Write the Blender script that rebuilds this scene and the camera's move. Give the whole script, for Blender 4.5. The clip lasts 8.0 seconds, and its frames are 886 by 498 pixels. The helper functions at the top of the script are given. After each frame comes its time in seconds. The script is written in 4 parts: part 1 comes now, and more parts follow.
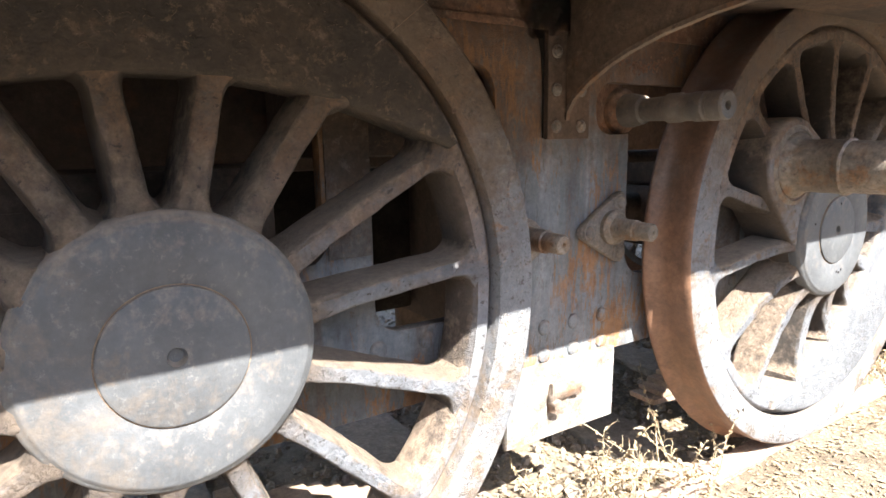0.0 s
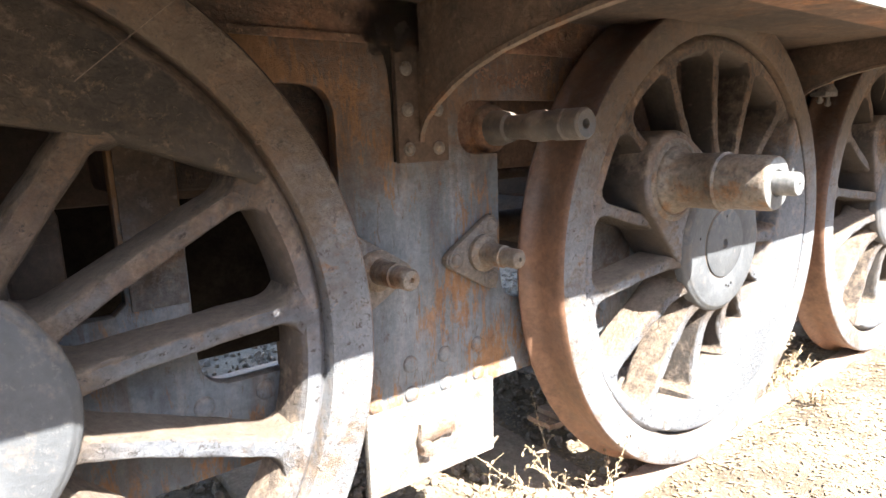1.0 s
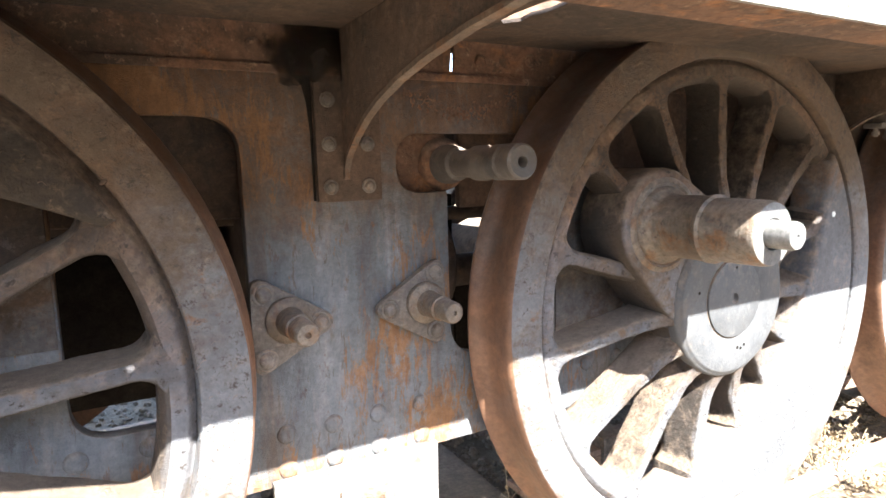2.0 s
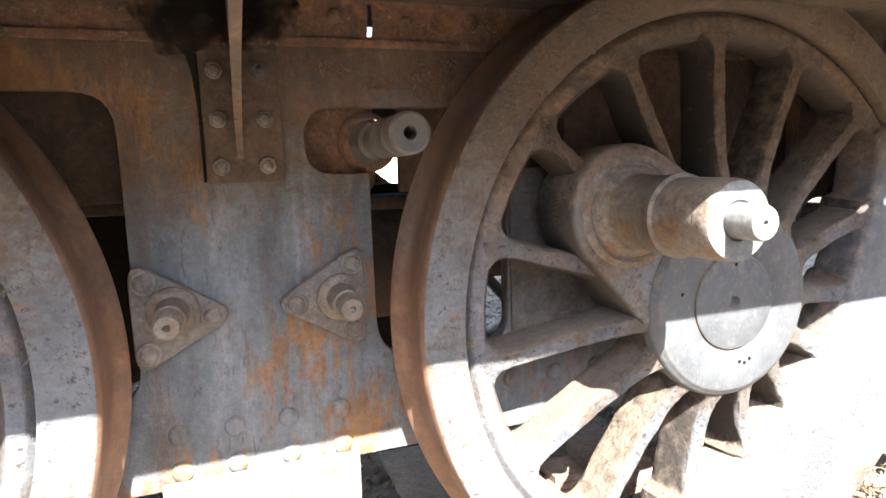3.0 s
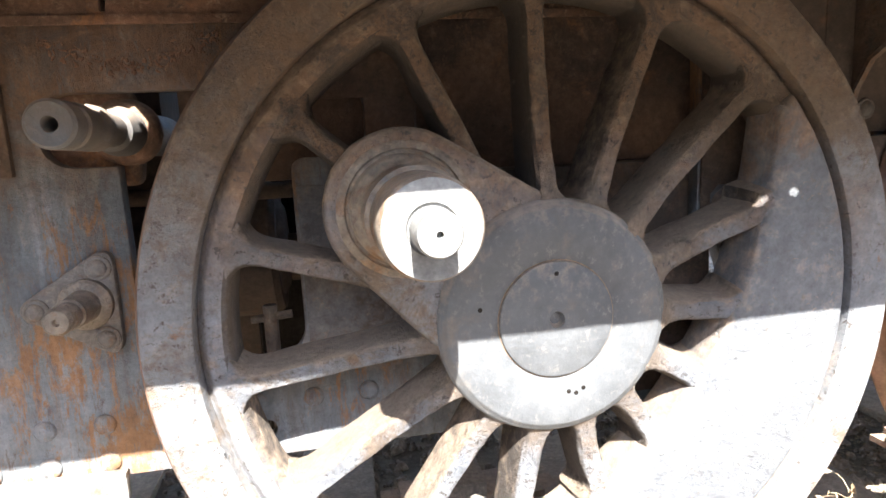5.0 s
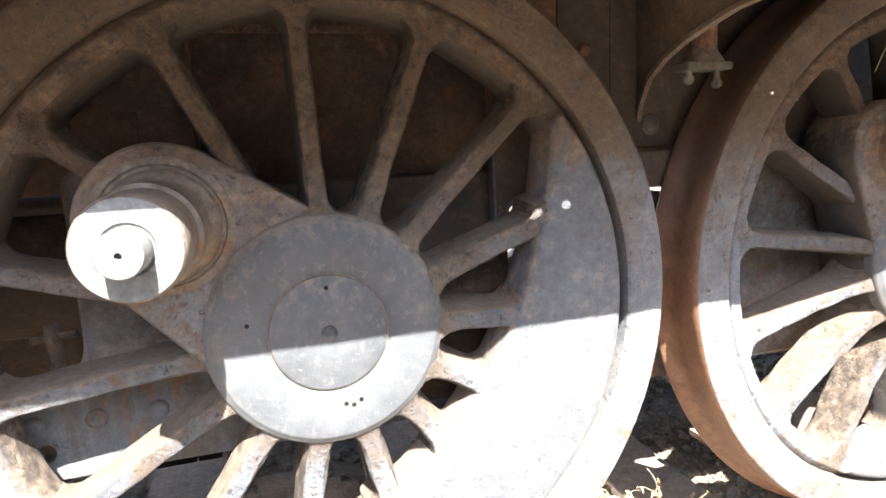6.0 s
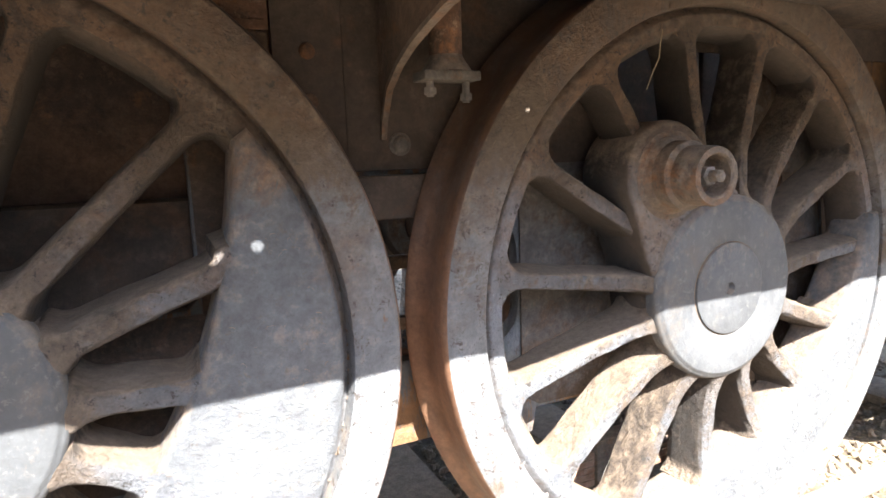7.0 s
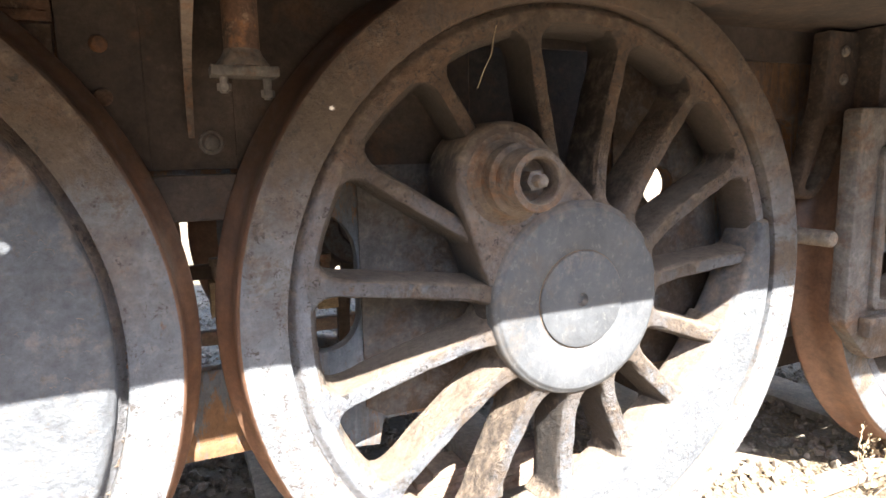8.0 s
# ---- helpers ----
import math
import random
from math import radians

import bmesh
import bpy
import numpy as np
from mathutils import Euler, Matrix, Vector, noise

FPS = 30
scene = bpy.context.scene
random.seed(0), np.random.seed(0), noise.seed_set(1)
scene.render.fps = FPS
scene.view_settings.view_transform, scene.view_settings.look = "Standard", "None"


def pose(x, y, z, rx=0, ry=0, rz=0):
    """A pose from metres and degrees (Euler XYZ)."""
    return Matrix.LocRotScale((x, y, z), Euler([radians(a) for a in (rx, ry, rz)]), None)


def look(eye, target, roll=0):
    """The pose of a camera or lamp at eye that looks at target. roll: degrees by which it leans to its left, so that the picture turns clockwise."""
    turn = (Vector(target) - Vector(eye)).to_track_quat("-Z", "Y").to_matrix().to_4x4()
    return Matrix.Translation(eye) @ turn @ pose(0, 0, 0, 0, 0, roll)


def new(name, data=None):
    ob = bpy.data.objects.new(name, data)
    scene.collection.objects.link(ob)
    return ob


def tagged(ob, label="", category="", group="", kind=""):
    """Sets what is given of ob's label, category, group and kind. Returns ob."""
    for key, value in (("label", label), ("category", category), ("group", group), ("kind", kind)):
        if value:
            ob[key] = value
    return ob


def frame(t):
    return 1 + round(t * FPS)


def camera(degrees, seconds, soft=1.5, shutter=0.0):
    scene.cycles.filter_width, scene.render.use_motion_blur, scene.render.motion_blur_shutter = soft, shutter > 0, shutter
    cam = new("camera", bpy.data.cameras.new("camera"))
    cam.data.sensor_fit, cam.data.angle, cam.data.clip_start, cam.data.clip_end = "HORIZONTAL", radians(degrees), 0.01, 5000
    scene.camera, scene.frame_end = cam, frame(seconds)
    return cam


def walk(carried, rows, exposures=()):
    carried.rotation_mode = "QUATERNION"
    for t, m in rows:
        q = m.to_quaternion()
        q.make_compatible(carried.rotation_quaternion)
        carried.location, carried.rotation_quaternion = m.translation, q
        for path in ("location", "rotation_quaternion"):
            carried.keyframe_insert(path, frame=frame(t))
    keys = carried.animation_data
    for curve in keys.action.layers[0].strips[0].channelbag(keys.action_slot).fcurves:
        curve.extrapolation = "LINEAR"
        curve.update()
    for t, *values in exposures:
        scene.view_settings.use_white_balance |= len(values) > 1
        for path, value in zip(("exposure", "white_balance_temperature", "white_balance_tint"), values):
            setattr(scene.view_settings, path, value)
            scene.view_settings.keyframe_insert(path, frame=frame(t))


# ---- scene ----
cam = camera(72.3, 8.0)
PATH = [
    (0, (-2.057, -0.909, 1.009), (-0.994, 0.746, 0.65), -1.0),
    (0.5, (-1.937, -0.899, 1.044), (-0.726, 0.65, 0.679), -1.1),
    (1, (-1.789, -0.943, 1.051), (-0.609, 0.632, 0.695), -2.2),
    (1.5, (-1.579, -0.992, 1.062), (-0.624, 0.743, 0.783), -1.1),
    (2, (-1.425, -0.996, 1.065), (-0.466, 0.738, 0.8), -1.5),
    (2.2, (-1.346, -0.97, 1.051), (-0.377, 0.762, 0.805), -1.9),
    (3.3, (-0.898, -1.033, 1.011), (-0.328, 0.865, 0.746), -1.9),
    (3.5, (-0.822, -1.045, 1.008), (-0.247, 0.853, 0.747), -1.6),
    (4, (-0.638, -1.006, 0.984), (-0.06, 0.885, 0.687), -0.2),
    (4.2, (-0.575, -0.974, 0.98), (-0.075, 0.941, 0.691), -0.7),
    (5.3, (-0.293, -0.997, 1.02), (0.039, 0.947, 0.687), -3.0),
    (5.5, (-0.238, -1.028, 1.02), (0.1, 0.915, 0.691), -2.6),
    (6, (-0.088, -1.059, 1.015), (0.459, 0.838, 0.695), -2.9),
    (6.5, (0.118, -1.013, 1.0), (0.844, 0.821, 0.67), -1.7),
    (7, (0.347, -0.935, 1.024), (1.188, 0.854, 0.721), -2.1),
    (7.5, (0.564, -0.987, 1.012), (1.373, 0.818, 0.714), -2.4),
    (8, (0.72, -1.04, 1.016), (1.514, 0.771, 0.712), -1.3),
]
walk(cam, [(t, look(eye, target, roll)) for t, eye, target, roll in PATH], [(0, 2.97), (1, 3.2), (2, 3.37), (3.5, 3.38), (5.5, 3.37), (6.5, 3.36), (7, 3.22), (8, 3.18)])

# ---- light ----
SLOPE = 1.09                                    # height lost by a sunbeam per metre into the engine
world = bpy.data.worlds.new("world")
scene.world = world
world.use_nodes = True
wn, wl = world.node_tree.nodes, world.node_tree.links
sky = wn.new("ShaderNodeTexSky")
sky.sky_type, sky.sun_disc = 'NISHITA', False
sky.sun_elevation, sky.sun_rotation = math.atan(SLOPE), math.pi
wl.new(sky.outputs[0], wn["Background"].inputs[0])
wn["Background"].inputs[1].default_value = 0.102
sun = new("sun", bpy.data.lights.new("sun", 'SUN'))
sun.data.energy, sun.data.angle, sun.data.color = 4.5, radians(0.5), (1.0, 0.98, 0.94)
sun.matrix_world = look((0, -20, 20 * SLOPE), (0.4, 0, 0))


# ---- materials ----
def mix(nodes, links, fac, a, b, kind='MIX'):
    m = nodes.new("ShaderNodeMix")
    m.data_type, m.blend_type = 'RGBA', kind
    for sock, v in ((m.inputs[0], fac), (m.inputs[6], a), (m.inputs[7], b)):
        if isinstance(v, bpy.types.NodeSocket):
            links.new(v, sock)
        else:
            sock.default_value = v if isinstance(v, float) else (*v, 1)
    return m.outputs[2]


def ramp(nodes, links, src, lo, hi):
    r = nodes.new("ShaderNodeMapRange")
    r.inputs[1].default_value, r.inputs[2].default_value = lo, hi
    links.new(src, r.inputs[0])
    return r.outputs[0]


def material(name, base, other, rust=None, rust_cut=(0.52, 0.66), dust=None, dust_amount=0.0, scale=6.0, rough=0.7,
             metal=0.0, bump=0.25, fine=90.0, streak=1.0, vary=0.0, speck=0.3, film=None, chip=None, grime=None, deep=0.008, root=None, sides=None, patchy=15.0, drips=()):
    """A weathered surface: two tones at two scales, rust patches, dust that lies on upward faces, grain and relief.
    sides: a darker tone that paints shade on faces turned from the front.
    """
    mat = bpy.data.materials.new(name)
    mat.use_nodes = True
    n, l = mat.node_tree.nodes, mat.node_tree.links
    bsdf = n["Principled BSDF"]
    geo, coord = n.new("ShaderNodeNewGeometry"), n.new("ShaderNodeTexCoord")
    space = n.new("ShaderNodeMapping")
    space.inputs[3].default_value = (1, 1, streak)
    l.new(geo.outputs["Position"], space.inputs[0])

    def noise_at(size, detail=5.0, rough_=0.6, warp=0.0, src=space.outputs[0]):
        t = n.new("ShaderNodeTexNoise")
        t.inputs["Scale"].default_value, t.inputs["Detail"].default_value = size, detail
        t.inputs["Roughness"].default_value, t.inputs["Distortion"].default_value = rough_, warp
        l.new(src, t.inputs["Vector"])
        return t.outputs["Fac"]

    big, small, grain = noise_at(scale), noise_at(scale * 5, 6.0, 0.7), noise_at(fine, 3.0, 0.6, 0.0, geo.outputs["Position"])
    col = mix(n, l, ramp(n, l, big, 0.36, 0.64), base, other)
    if rust:
        patch = noise_at(scale * 1.7, 8.0, 0.72, 0.4)
        col = mix(n, l, ramp(n, l, patch, *rust_cut), col, rust)
    for tone, width, cut in drips:
        run = n.new("ShaderNodeMapping")
        run.inputs[3].default_value = (1, 1, 0.05)
        l.new(geo.outputs["Position"], run.inputs[0])
        d = ramp(n, l, noise_at(width, 5.0, 0.65, 0.3, run.outputs[0]), cut, cut + 0.09)
        worn = n.new("ShaderNodeMath")
        worn.operation = 'MULTIPLY'
        l.new(d, worn.inputs[0])
        l.new(ramp(n, l, noise_at(11.0, 8.0, 0.75, 0.5), 0.34, 0.66), worn.inputs[1])
        col = mix(n, l, worn.outputs[0], col, tone)
    if film:
        tone, z0, z1 = film
        high = n.new("ShaderNodeSeparateXYZ")
        l.new(geo.outputs["Position"], high.inputs[0])
        edge = n.new("ShaderNodeMath")
        edge.operation = 'MULTIPLY_ADD'
        l.new(noise_at(7.0, 7.0, 0.7, 0.5, geo.outputs["Position"]), edge.inputs[0])
        edge.inputs[1].default_value = 0.9
        l.new(high.outputs[2], edge.inputs[2])
        film_tone = mix(n, l, ramp(n, l, noise_at(scale * 2.6, 12.0, 0.8, 0.8, geo.outputs["Position"]), 0.47, 0.60), tone, (0.092, 0.072, 0.060))
        film_tone = mix(n, l, ramp(n, l, noise_at(19.0, 12.0, 0.8, 1.0, geo.outputs["Position"]), 0.56, 0.66), film_tone, [c * 1.5 for c in tone])
        col = mix(n, l, ramp(n, l, edge.outputs[0], z0 + 0.45, z1 + 0.45), col, film_tone)
    if grime:
        tone, lo, hi = grime
        where = n.new("ShaderNodeMath")
        where.operation = 'MULTIPLY_ADD'
        l.new(noise_at(2.6, 3.0, 0.5, 0.3, geo.outputs["Position"]), where.inputs[0])
        where.inputs[1].default_value = 0.8
        l.new(noise_at(patchy, 12.0, 0.8, 0.35), where.inputs[2])
        col = mix(n, l, ramp(n, l, where.outputs[0], lo + 0.4, hi + 0.4), col, tone)
    if root:
        tone, r0, r1 = root
        along = n.new("ShaderNodeSeparateXYZ")
        l.new(coord.outputs["Object"], along.inputs[0])
        reach = n.new("ShaderNodeMath")
        reach.operation = 'MULTIPLY_ADD'
        l.new(noise_at(16.0, 8.0, 0.75, 0.8, geo.outputs["Position"]), reach.inputs[0])
        reach.inputs[1].default_value = 0.22
        l.new(along.outputs[0], reach.inputs[2])
        col = mix(n, l, ramp(n, l, reach.outputs[0], r1 + 0.11, r0 + 0.11), col, tone)
    # painted shade: faces that turn away from the front get a darker tone
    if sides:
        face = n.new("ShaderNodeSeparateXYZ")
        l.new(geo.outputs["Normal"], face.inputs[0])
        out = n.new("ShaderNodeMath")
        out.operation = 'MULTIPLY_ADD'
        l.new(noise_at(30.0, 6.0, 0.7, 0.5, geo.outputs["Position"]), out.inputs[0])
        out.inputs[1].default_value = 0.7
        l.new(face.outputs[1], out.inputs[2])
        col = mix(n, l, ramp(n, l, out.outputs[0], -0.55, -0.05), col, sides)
    if chip:
        col = mix(n, l, ramp(n, l, noise_at(scale * 8, 8.0, 0.8, 0.3), 0.565, 0.610), col, chip)
    if dust:
        up = n.new("ShaderNodeSeparateXYZ")
        l.new(geo.outputs["Normal"], up.inputs[0])
        a = n.new("ShaderNodeMath")
        a.operation = 'MULTIPLY_ADD'
        l.new(up.outputs[2], a.inputs[0])
        a.inputs[1].default_value = 0.55
        l.new(small, a.inputs[2])
        fac = ramp(n, l, a.outputs[0], 0.57, 0.88)
        b = n.new("ShaderNodeMath")
        b.operation = 'MULTIPLY'
        l.new(fac, b.inputs[0])
        b.inputs[1].default_value = dust_amount
        col = mix(n, l, b.outputs[0], col, dust)
    crust = noise_at(75.0, 8.0, 0.8, 0.3, geo.outputs["Position"])
    tone2 = n.new("ShaderNodeMapRange")
    tone2.inputs[1].default_value, tone2.inputs[2].default_value = 0.35, 0.65
    tone2.inputs[3].default_value, tone2.inputs[4].default_value = 1 - 0.8 * speck, 1 + 0.8 * speck
    l.new(crust, tone2.inputs[0])
    col = mix(n, l, 1.0, col, tone2.outputs[0], 'MULTIPLY')
    shade = n.new("ShaderNodeMapRange")
    shade.inputs[1].default_value, shade.inputs[2].default_value = 0.3, 0.7
    shade.inputs[3].default_value, shade.inputs[4].default_value = 1 - speck, 1 + speck
    l.new(small, shade.inputs[0])
    col = mix(n, l, 1.0, col, shade.outputs[0], 'MULTIPLY')
    if vary:
        info = n.new("ShaderNodeObjectInfo")
        v = n.new("ShaderNodeMapRange")
        v.inputs[3].default_value, v.inputs[4].default_value = 1 - vary, 1 + vary
        l.new(info.outputs["Random"], v.inputs[0])
        col = mix(n, l, 1.0, col, v.outputs[0], 'MULTIPLY')
    l.new(col, bsdf.inputs["Base Color"])
    r = n.new("ShaderNodeMapRange")
    r.inputs[3].default_value, r.inputs[4].default_value = rough - 0.15, min(1.0, rough + 0.2)
    l.new(small, r.inputs[0])
    l.new(r.outputs[0], bsdf.inputs["Roughness"])
    bsdf.inputs["Metallic"].default_value = metal
    both = n.new("ShaderNodeMath")
    both.operation = 'MULTIPLY_ADD'
    l.new(grain, both.inputs[0])
    both.inputs[1].default_value = 0.5
    l.new(small, both.inputs[2])
    bp = n.new("ShaderNodeBump")
    bp.inputs["Strength"].default_value, bp.inputs["Distance"].default_value = min(1.0, bump), deep
    more = n.new("ShaderNodeMath")
    l.new(both.outputs[0], more.inputs[0])
    l.new(crust, more.inputs[1])
    l.new(more.outputs[0], bp.inputs["Height"])
    l.new(bp.outputs[0], bsdf.inputs["Normal"])
    return mat


DUST = (0.262, 0.196, 0.142)
BROWN = (0.188, 0.117, 0.075)
# cast steel; spoke, rim and web sides carry shade in their colour
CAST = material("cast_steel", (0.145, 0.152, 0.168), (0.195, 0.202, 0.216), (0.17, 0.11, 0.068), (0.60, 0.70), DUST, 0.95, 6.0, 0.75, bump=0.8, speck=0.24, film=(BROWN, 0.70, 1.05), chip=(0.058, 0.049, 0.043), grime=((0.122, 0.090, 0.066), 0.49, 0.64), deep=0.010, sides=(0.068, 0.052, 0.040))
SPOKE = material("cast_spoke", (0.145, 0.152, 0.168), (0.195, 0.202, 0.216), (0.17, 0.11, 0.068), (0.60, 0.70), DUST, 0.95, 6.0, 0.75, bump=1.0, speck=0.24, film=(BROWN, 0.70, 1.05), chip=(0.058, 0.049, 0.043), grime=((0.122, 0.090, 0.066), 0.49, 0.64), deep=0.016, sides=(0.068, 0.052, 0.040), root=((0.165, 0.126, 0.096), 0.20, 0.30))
WEIGHT = material("hammered_steel", (0.100, 0.105, 0.114), (0.134, 0.140, 0.149), (0.15, 0.105, 0.072), (0.64, 0.74), DUST, 0.85, 5.0, 0.7, bump=0.85, fine=30.0, speck=0.26, film=(BROWN, 0.92, 1.10), chip=(0.125, 0.115, 0.108), deep=0.009)
# brown streaked weight steel, darkened to paint in the shade under the board
SHADED_WEIGHT = material("shaded_brown_counterweight", (0.060, 0.045, 0.033), (0.040, 0.032, 0.026), (0.115, 0.078, 0.050), (0.56, 0.68), DUST, 0.8, 5.0, 0.8, bump=0.9, fine=30.0, speck=0.3, chip=(0.115, 0.085, 0.058), grime=((0.040, 0.032, 0.026), 0.50, 0.62), deep=0.010)
TYRE = material("tyre_steel", (0.130, 0.135, 0.144), (0.175, 0.180, 0.187), (0.165, 0.092, 0.05), (0.60, 0.67), DUST, 0.6, 6.0, 0.7, bump=0.7, speck=0.24, film=((0.128, 0.083, 0.055), 0.74, 1.12), chip=(0.062, 0.050, 0.043), grime=((0.108, 0.080, 0.058), 0.50, 0.62), deep=0.010)
HUB = material("hub_steel", (0.054, 0.057, 0.061), (0.078, 0.081, 0.085), (0.15, 0.115, 0.085), (0.62, 0.78), DUST, 0.5, 8.0, 0.6, bump=0.3, speck=0.12, streak=0.8, film=((0.11, 0.085, 0.066), 0.92, 1.3), chip=(0.108, 0.106, 0.103), grime=((0.105, 0.088, 0.074), 0.58, 0.75), deep=0.008)
PALE_HUB = material("pale_hub_steel", (0.064, 0.067, 0.072), (0.092, 0.095, 0.100), (0.15, 0.115, 0.085), (0.62, 0.78), DUST, 0.5, 8.0, 0.6, bump=0.3, speck=0.12, streak=0.8, film=((0.11, 0.085, 0.066), 0.92, 1.3), chip=(0.128, 0.126, 0.123), grime=((0.105, 0.088, 0.074), 0.58, 0.75), deep=0.008)
DIRT = material("dry_dust", (0.215, 0.152, 0.103), (0.165, 0.120, 0.085), (0.13, 0.092, 0.066), (0.5, 0.62), None, 0, 16.0, 0.95, bump=0.5)
TREAD = material("rusty_tread", (0.150, 0.076, 0.044), (0.200, 0.108, 0.064), (0.105, 0.055, 0.034), (0.5, 0.7), None, 0, 4.0, 0.5, bump=0.12, film=((0.085, 0.048, 0.03), 0.65, 1.1))
FRAME = material("frame_paint", (0.108, 0.118, 0.127), (0.176, 0.189, 0.198), (0.165, 0.105, 0.066), (0.56, 0.70), DUST, 0.4, 5.5, 0.7, bump=0.6, streak=0.26, speck=0.28, film=((0.135, 0.079, 0.048), 0.90, 1.14), chip=(0.115, 0.095, 0.085), grime=((0.205, 0.108, 0.050), 0.50, 0.57), deep=0.01, patchy=32.0, drips=(((0.105, 0.078, 0.058), 9.0, 0.52), ((0.262, 0.275, 0.285), 14.0, 0.58)))
UPPER = material("rusty_plate", (0.190, 0.100, 0.060), (0.115, 0.070, 0.048), (0.27, 0.125, 0.056), (0.56, 0.64), DUST, 0.5, 6.0, 0.85, bump=0.7, speck=0.35, chip=(0.25, 0.16, 0.105), grime=((0.085, 0.056, 0.040), 0.50, 0.62), patchy=24.0)
GRIMY = material("grimy_plate", (0.110, 0.072, 0.050), (0.076, 0.054, 0.041), (0.125, 0.066, 0.036), (0.58, 0.68), DUST, 0.4, 6.0, 0.9, bump=0.6, speck=0.35, chip=(0.11, 0.075, 0.052), grime=((0.052, 0.040, 0.033), 0.48, 0.60))
SHEET = material("rusty_inner_sheet", (0.150, 0.090, 0.060), (0.100, 0.066, 0.048), (0.25, 0.12, 0.06), (0.58, 0.68), DUST, 0.4, 5.0, 0.9, bump=0.5, speck=0.35, chip=(0.135, 0.09, 0.063), grime=((0.078, 0.054, 0.042), 0.50, 0.62))
BOLT = material("bolt_steel", (0.125, 0.11, 0.098), (0.165, 0.145, 0.125), (0.17, 0.095, 0.05), (0.55, 0.7), DUST, 0.6, 14.0, 0.7, bump=0.5, vary=0.3, chip=(0.20, 0.175, 0.145))
PIN = material("pin_steel", (0.125, 0.100, 0.077), (0.175, 0.148, 0.120), (0.155, 0.085, 0.042), (0.50, 0.62), DUST, 0.6, 9.0, 0.5, metal=0.15, bump=0.45, speck=0.35, chip=(0.08, 0.058, 0.044))
RUSTPIN = material("rusted_pin", (0.110, 0.080, 0.060), (0.155, 0.122, 0.096), (0.17, 0.082, 0.038), (0.48, 0.64), DUST, 0.7, 9.0, 0.65, bump=0.6, speck=0.35, chip=(0.075, 0.055, 0.042))
HORN = material("horn_plate", (0.098, 0.085, 0.075), (0.140, 0.128, 0.118), (0.125, 0.072, 0.042), (0.50, 0.64), DUST, 0.5, 5.0, 0.8, bump=0.5, speck=0.35, chip=(0.15, 0.115, 0.09), drips=(((0.19, 0.18, 0.17), 16.0, 0.58),), grime=((0.085, 0.058, 0.040), 0.50, 0.62))
BRIGHT = material("machined_steel", (0.125, 0.124, 0.120), (0.165, 0.162, 0.155), (0.15, 0.125, 0.095), (0.62, 0.78), None, 0, 12.0, 0.5, metal=0.2, bump=0.1)
# black of the grease, and of inner sheets painted as if in deep shade
GREASE_SHADE = material("black_grease_and_shade", (0.012, 0.010, 0.009), (0.022, 0.019, 0.016), None, (0, 1), None, 0, 9.0, 0.95, bump=0.4)
GREASE_SHADE.node_tree.nodes["Principled BSDF"].inputs["Specular IOR Level"].default_value = 0.08
STAIN = GREASE_SHADE.copy()
STAIN.name = "grease_stain"
sn, sl = STAIN.node_tree.nodes, STAIN.node_tree.links
s_at, s_len, s_noise, s_sum = sn.new("ShaderNodeTexCoord"), sn.new("ShaderNodeVectorMath"), sn.new("ShaderNodeTexNoise"), sn.new("ShaderNodeMath")
s_len.operation, s_sum.operation = 'LENGTH', 'MULTIPLY_ADD'
s_noise.inputs["Scale"].default_value, s_noise.inputs["Detail"].default_value = 20.0, 10.0
sl.new(s_at.outputs["Object"], s_len.inputs[0])
sl.new(s_at.outputs["Object"], s_noise.inputs["Vector"])
sl.new(s_noise.outputs["Fac"], s_sum.inputs[0])
s_sum.inputs[1].default_value = -0.24
sl.new(s_len.outputs["Value"], s_sum.inputs[2])
sl.new(ramp(sn, sl, s_sum.outputs[0], -0.045, -0.125), sn["Principled BSDF"].inputs["Alpha"])
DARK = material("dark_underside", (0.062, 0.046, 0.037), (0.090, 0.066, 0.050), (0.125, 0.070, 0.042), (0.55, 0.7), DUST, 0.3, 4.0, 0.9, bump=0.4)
PALE_PLATE = material("pale_plate", (0.265, 0.255, 0.24), (0.205, 0.192, 0.176), (0.18, 0.115, 0.07), (0.55, 0.64), None, 0, 5.0, 0.8, bump=0.6, speck=0.4, chip=(0.15, 0.115, 0.085), grime=((0.16, 0.125, 0.095), 0.54, 0.60))
EARTH = material("dry_earth", (0.185, 0.140, 0.092), (0.232, 0.184, 0.128), (0.135, 0.100, 0.064), (0.5, 0.65), None, 0, 3.0, 0.95, bump=0.9, fine=160.0, grime=((0.115, 0.085, 0.055), 0.50, 0.62))
RAIL = material("rail_steel", (0.23, 0.16, 0.12), (0.30, 0.23, 0.18), (0.19, 0.10, 0.06), (0.5, 0.65), DUST, 0.5, 7.0, 0.7, bump=0.3)
LEAF = material("dead_leaf", (0.255, 0.180, 0.100), (0.32, 0.245, 0.155), (0.17, 0.12, 0.066), (0.52, 0.62), None, 0, 30.0, 0.9, bump=0.1)
STEM = material("dry_stem", (0.30, 0.22, 0.135), (0.40, 0.32, 0.21), None, (0, 1), None, 0, 30.0, 0.9, bump=0.1)
STONE = material("ballast_stone", (0.20, 0.168, 0.13), (0.28, 0.24, 0.19), (0.19, 0.135, 0.085), (0.5, 0.65), DUST, 0.6, 14.0, 0.9, bump=0.4)
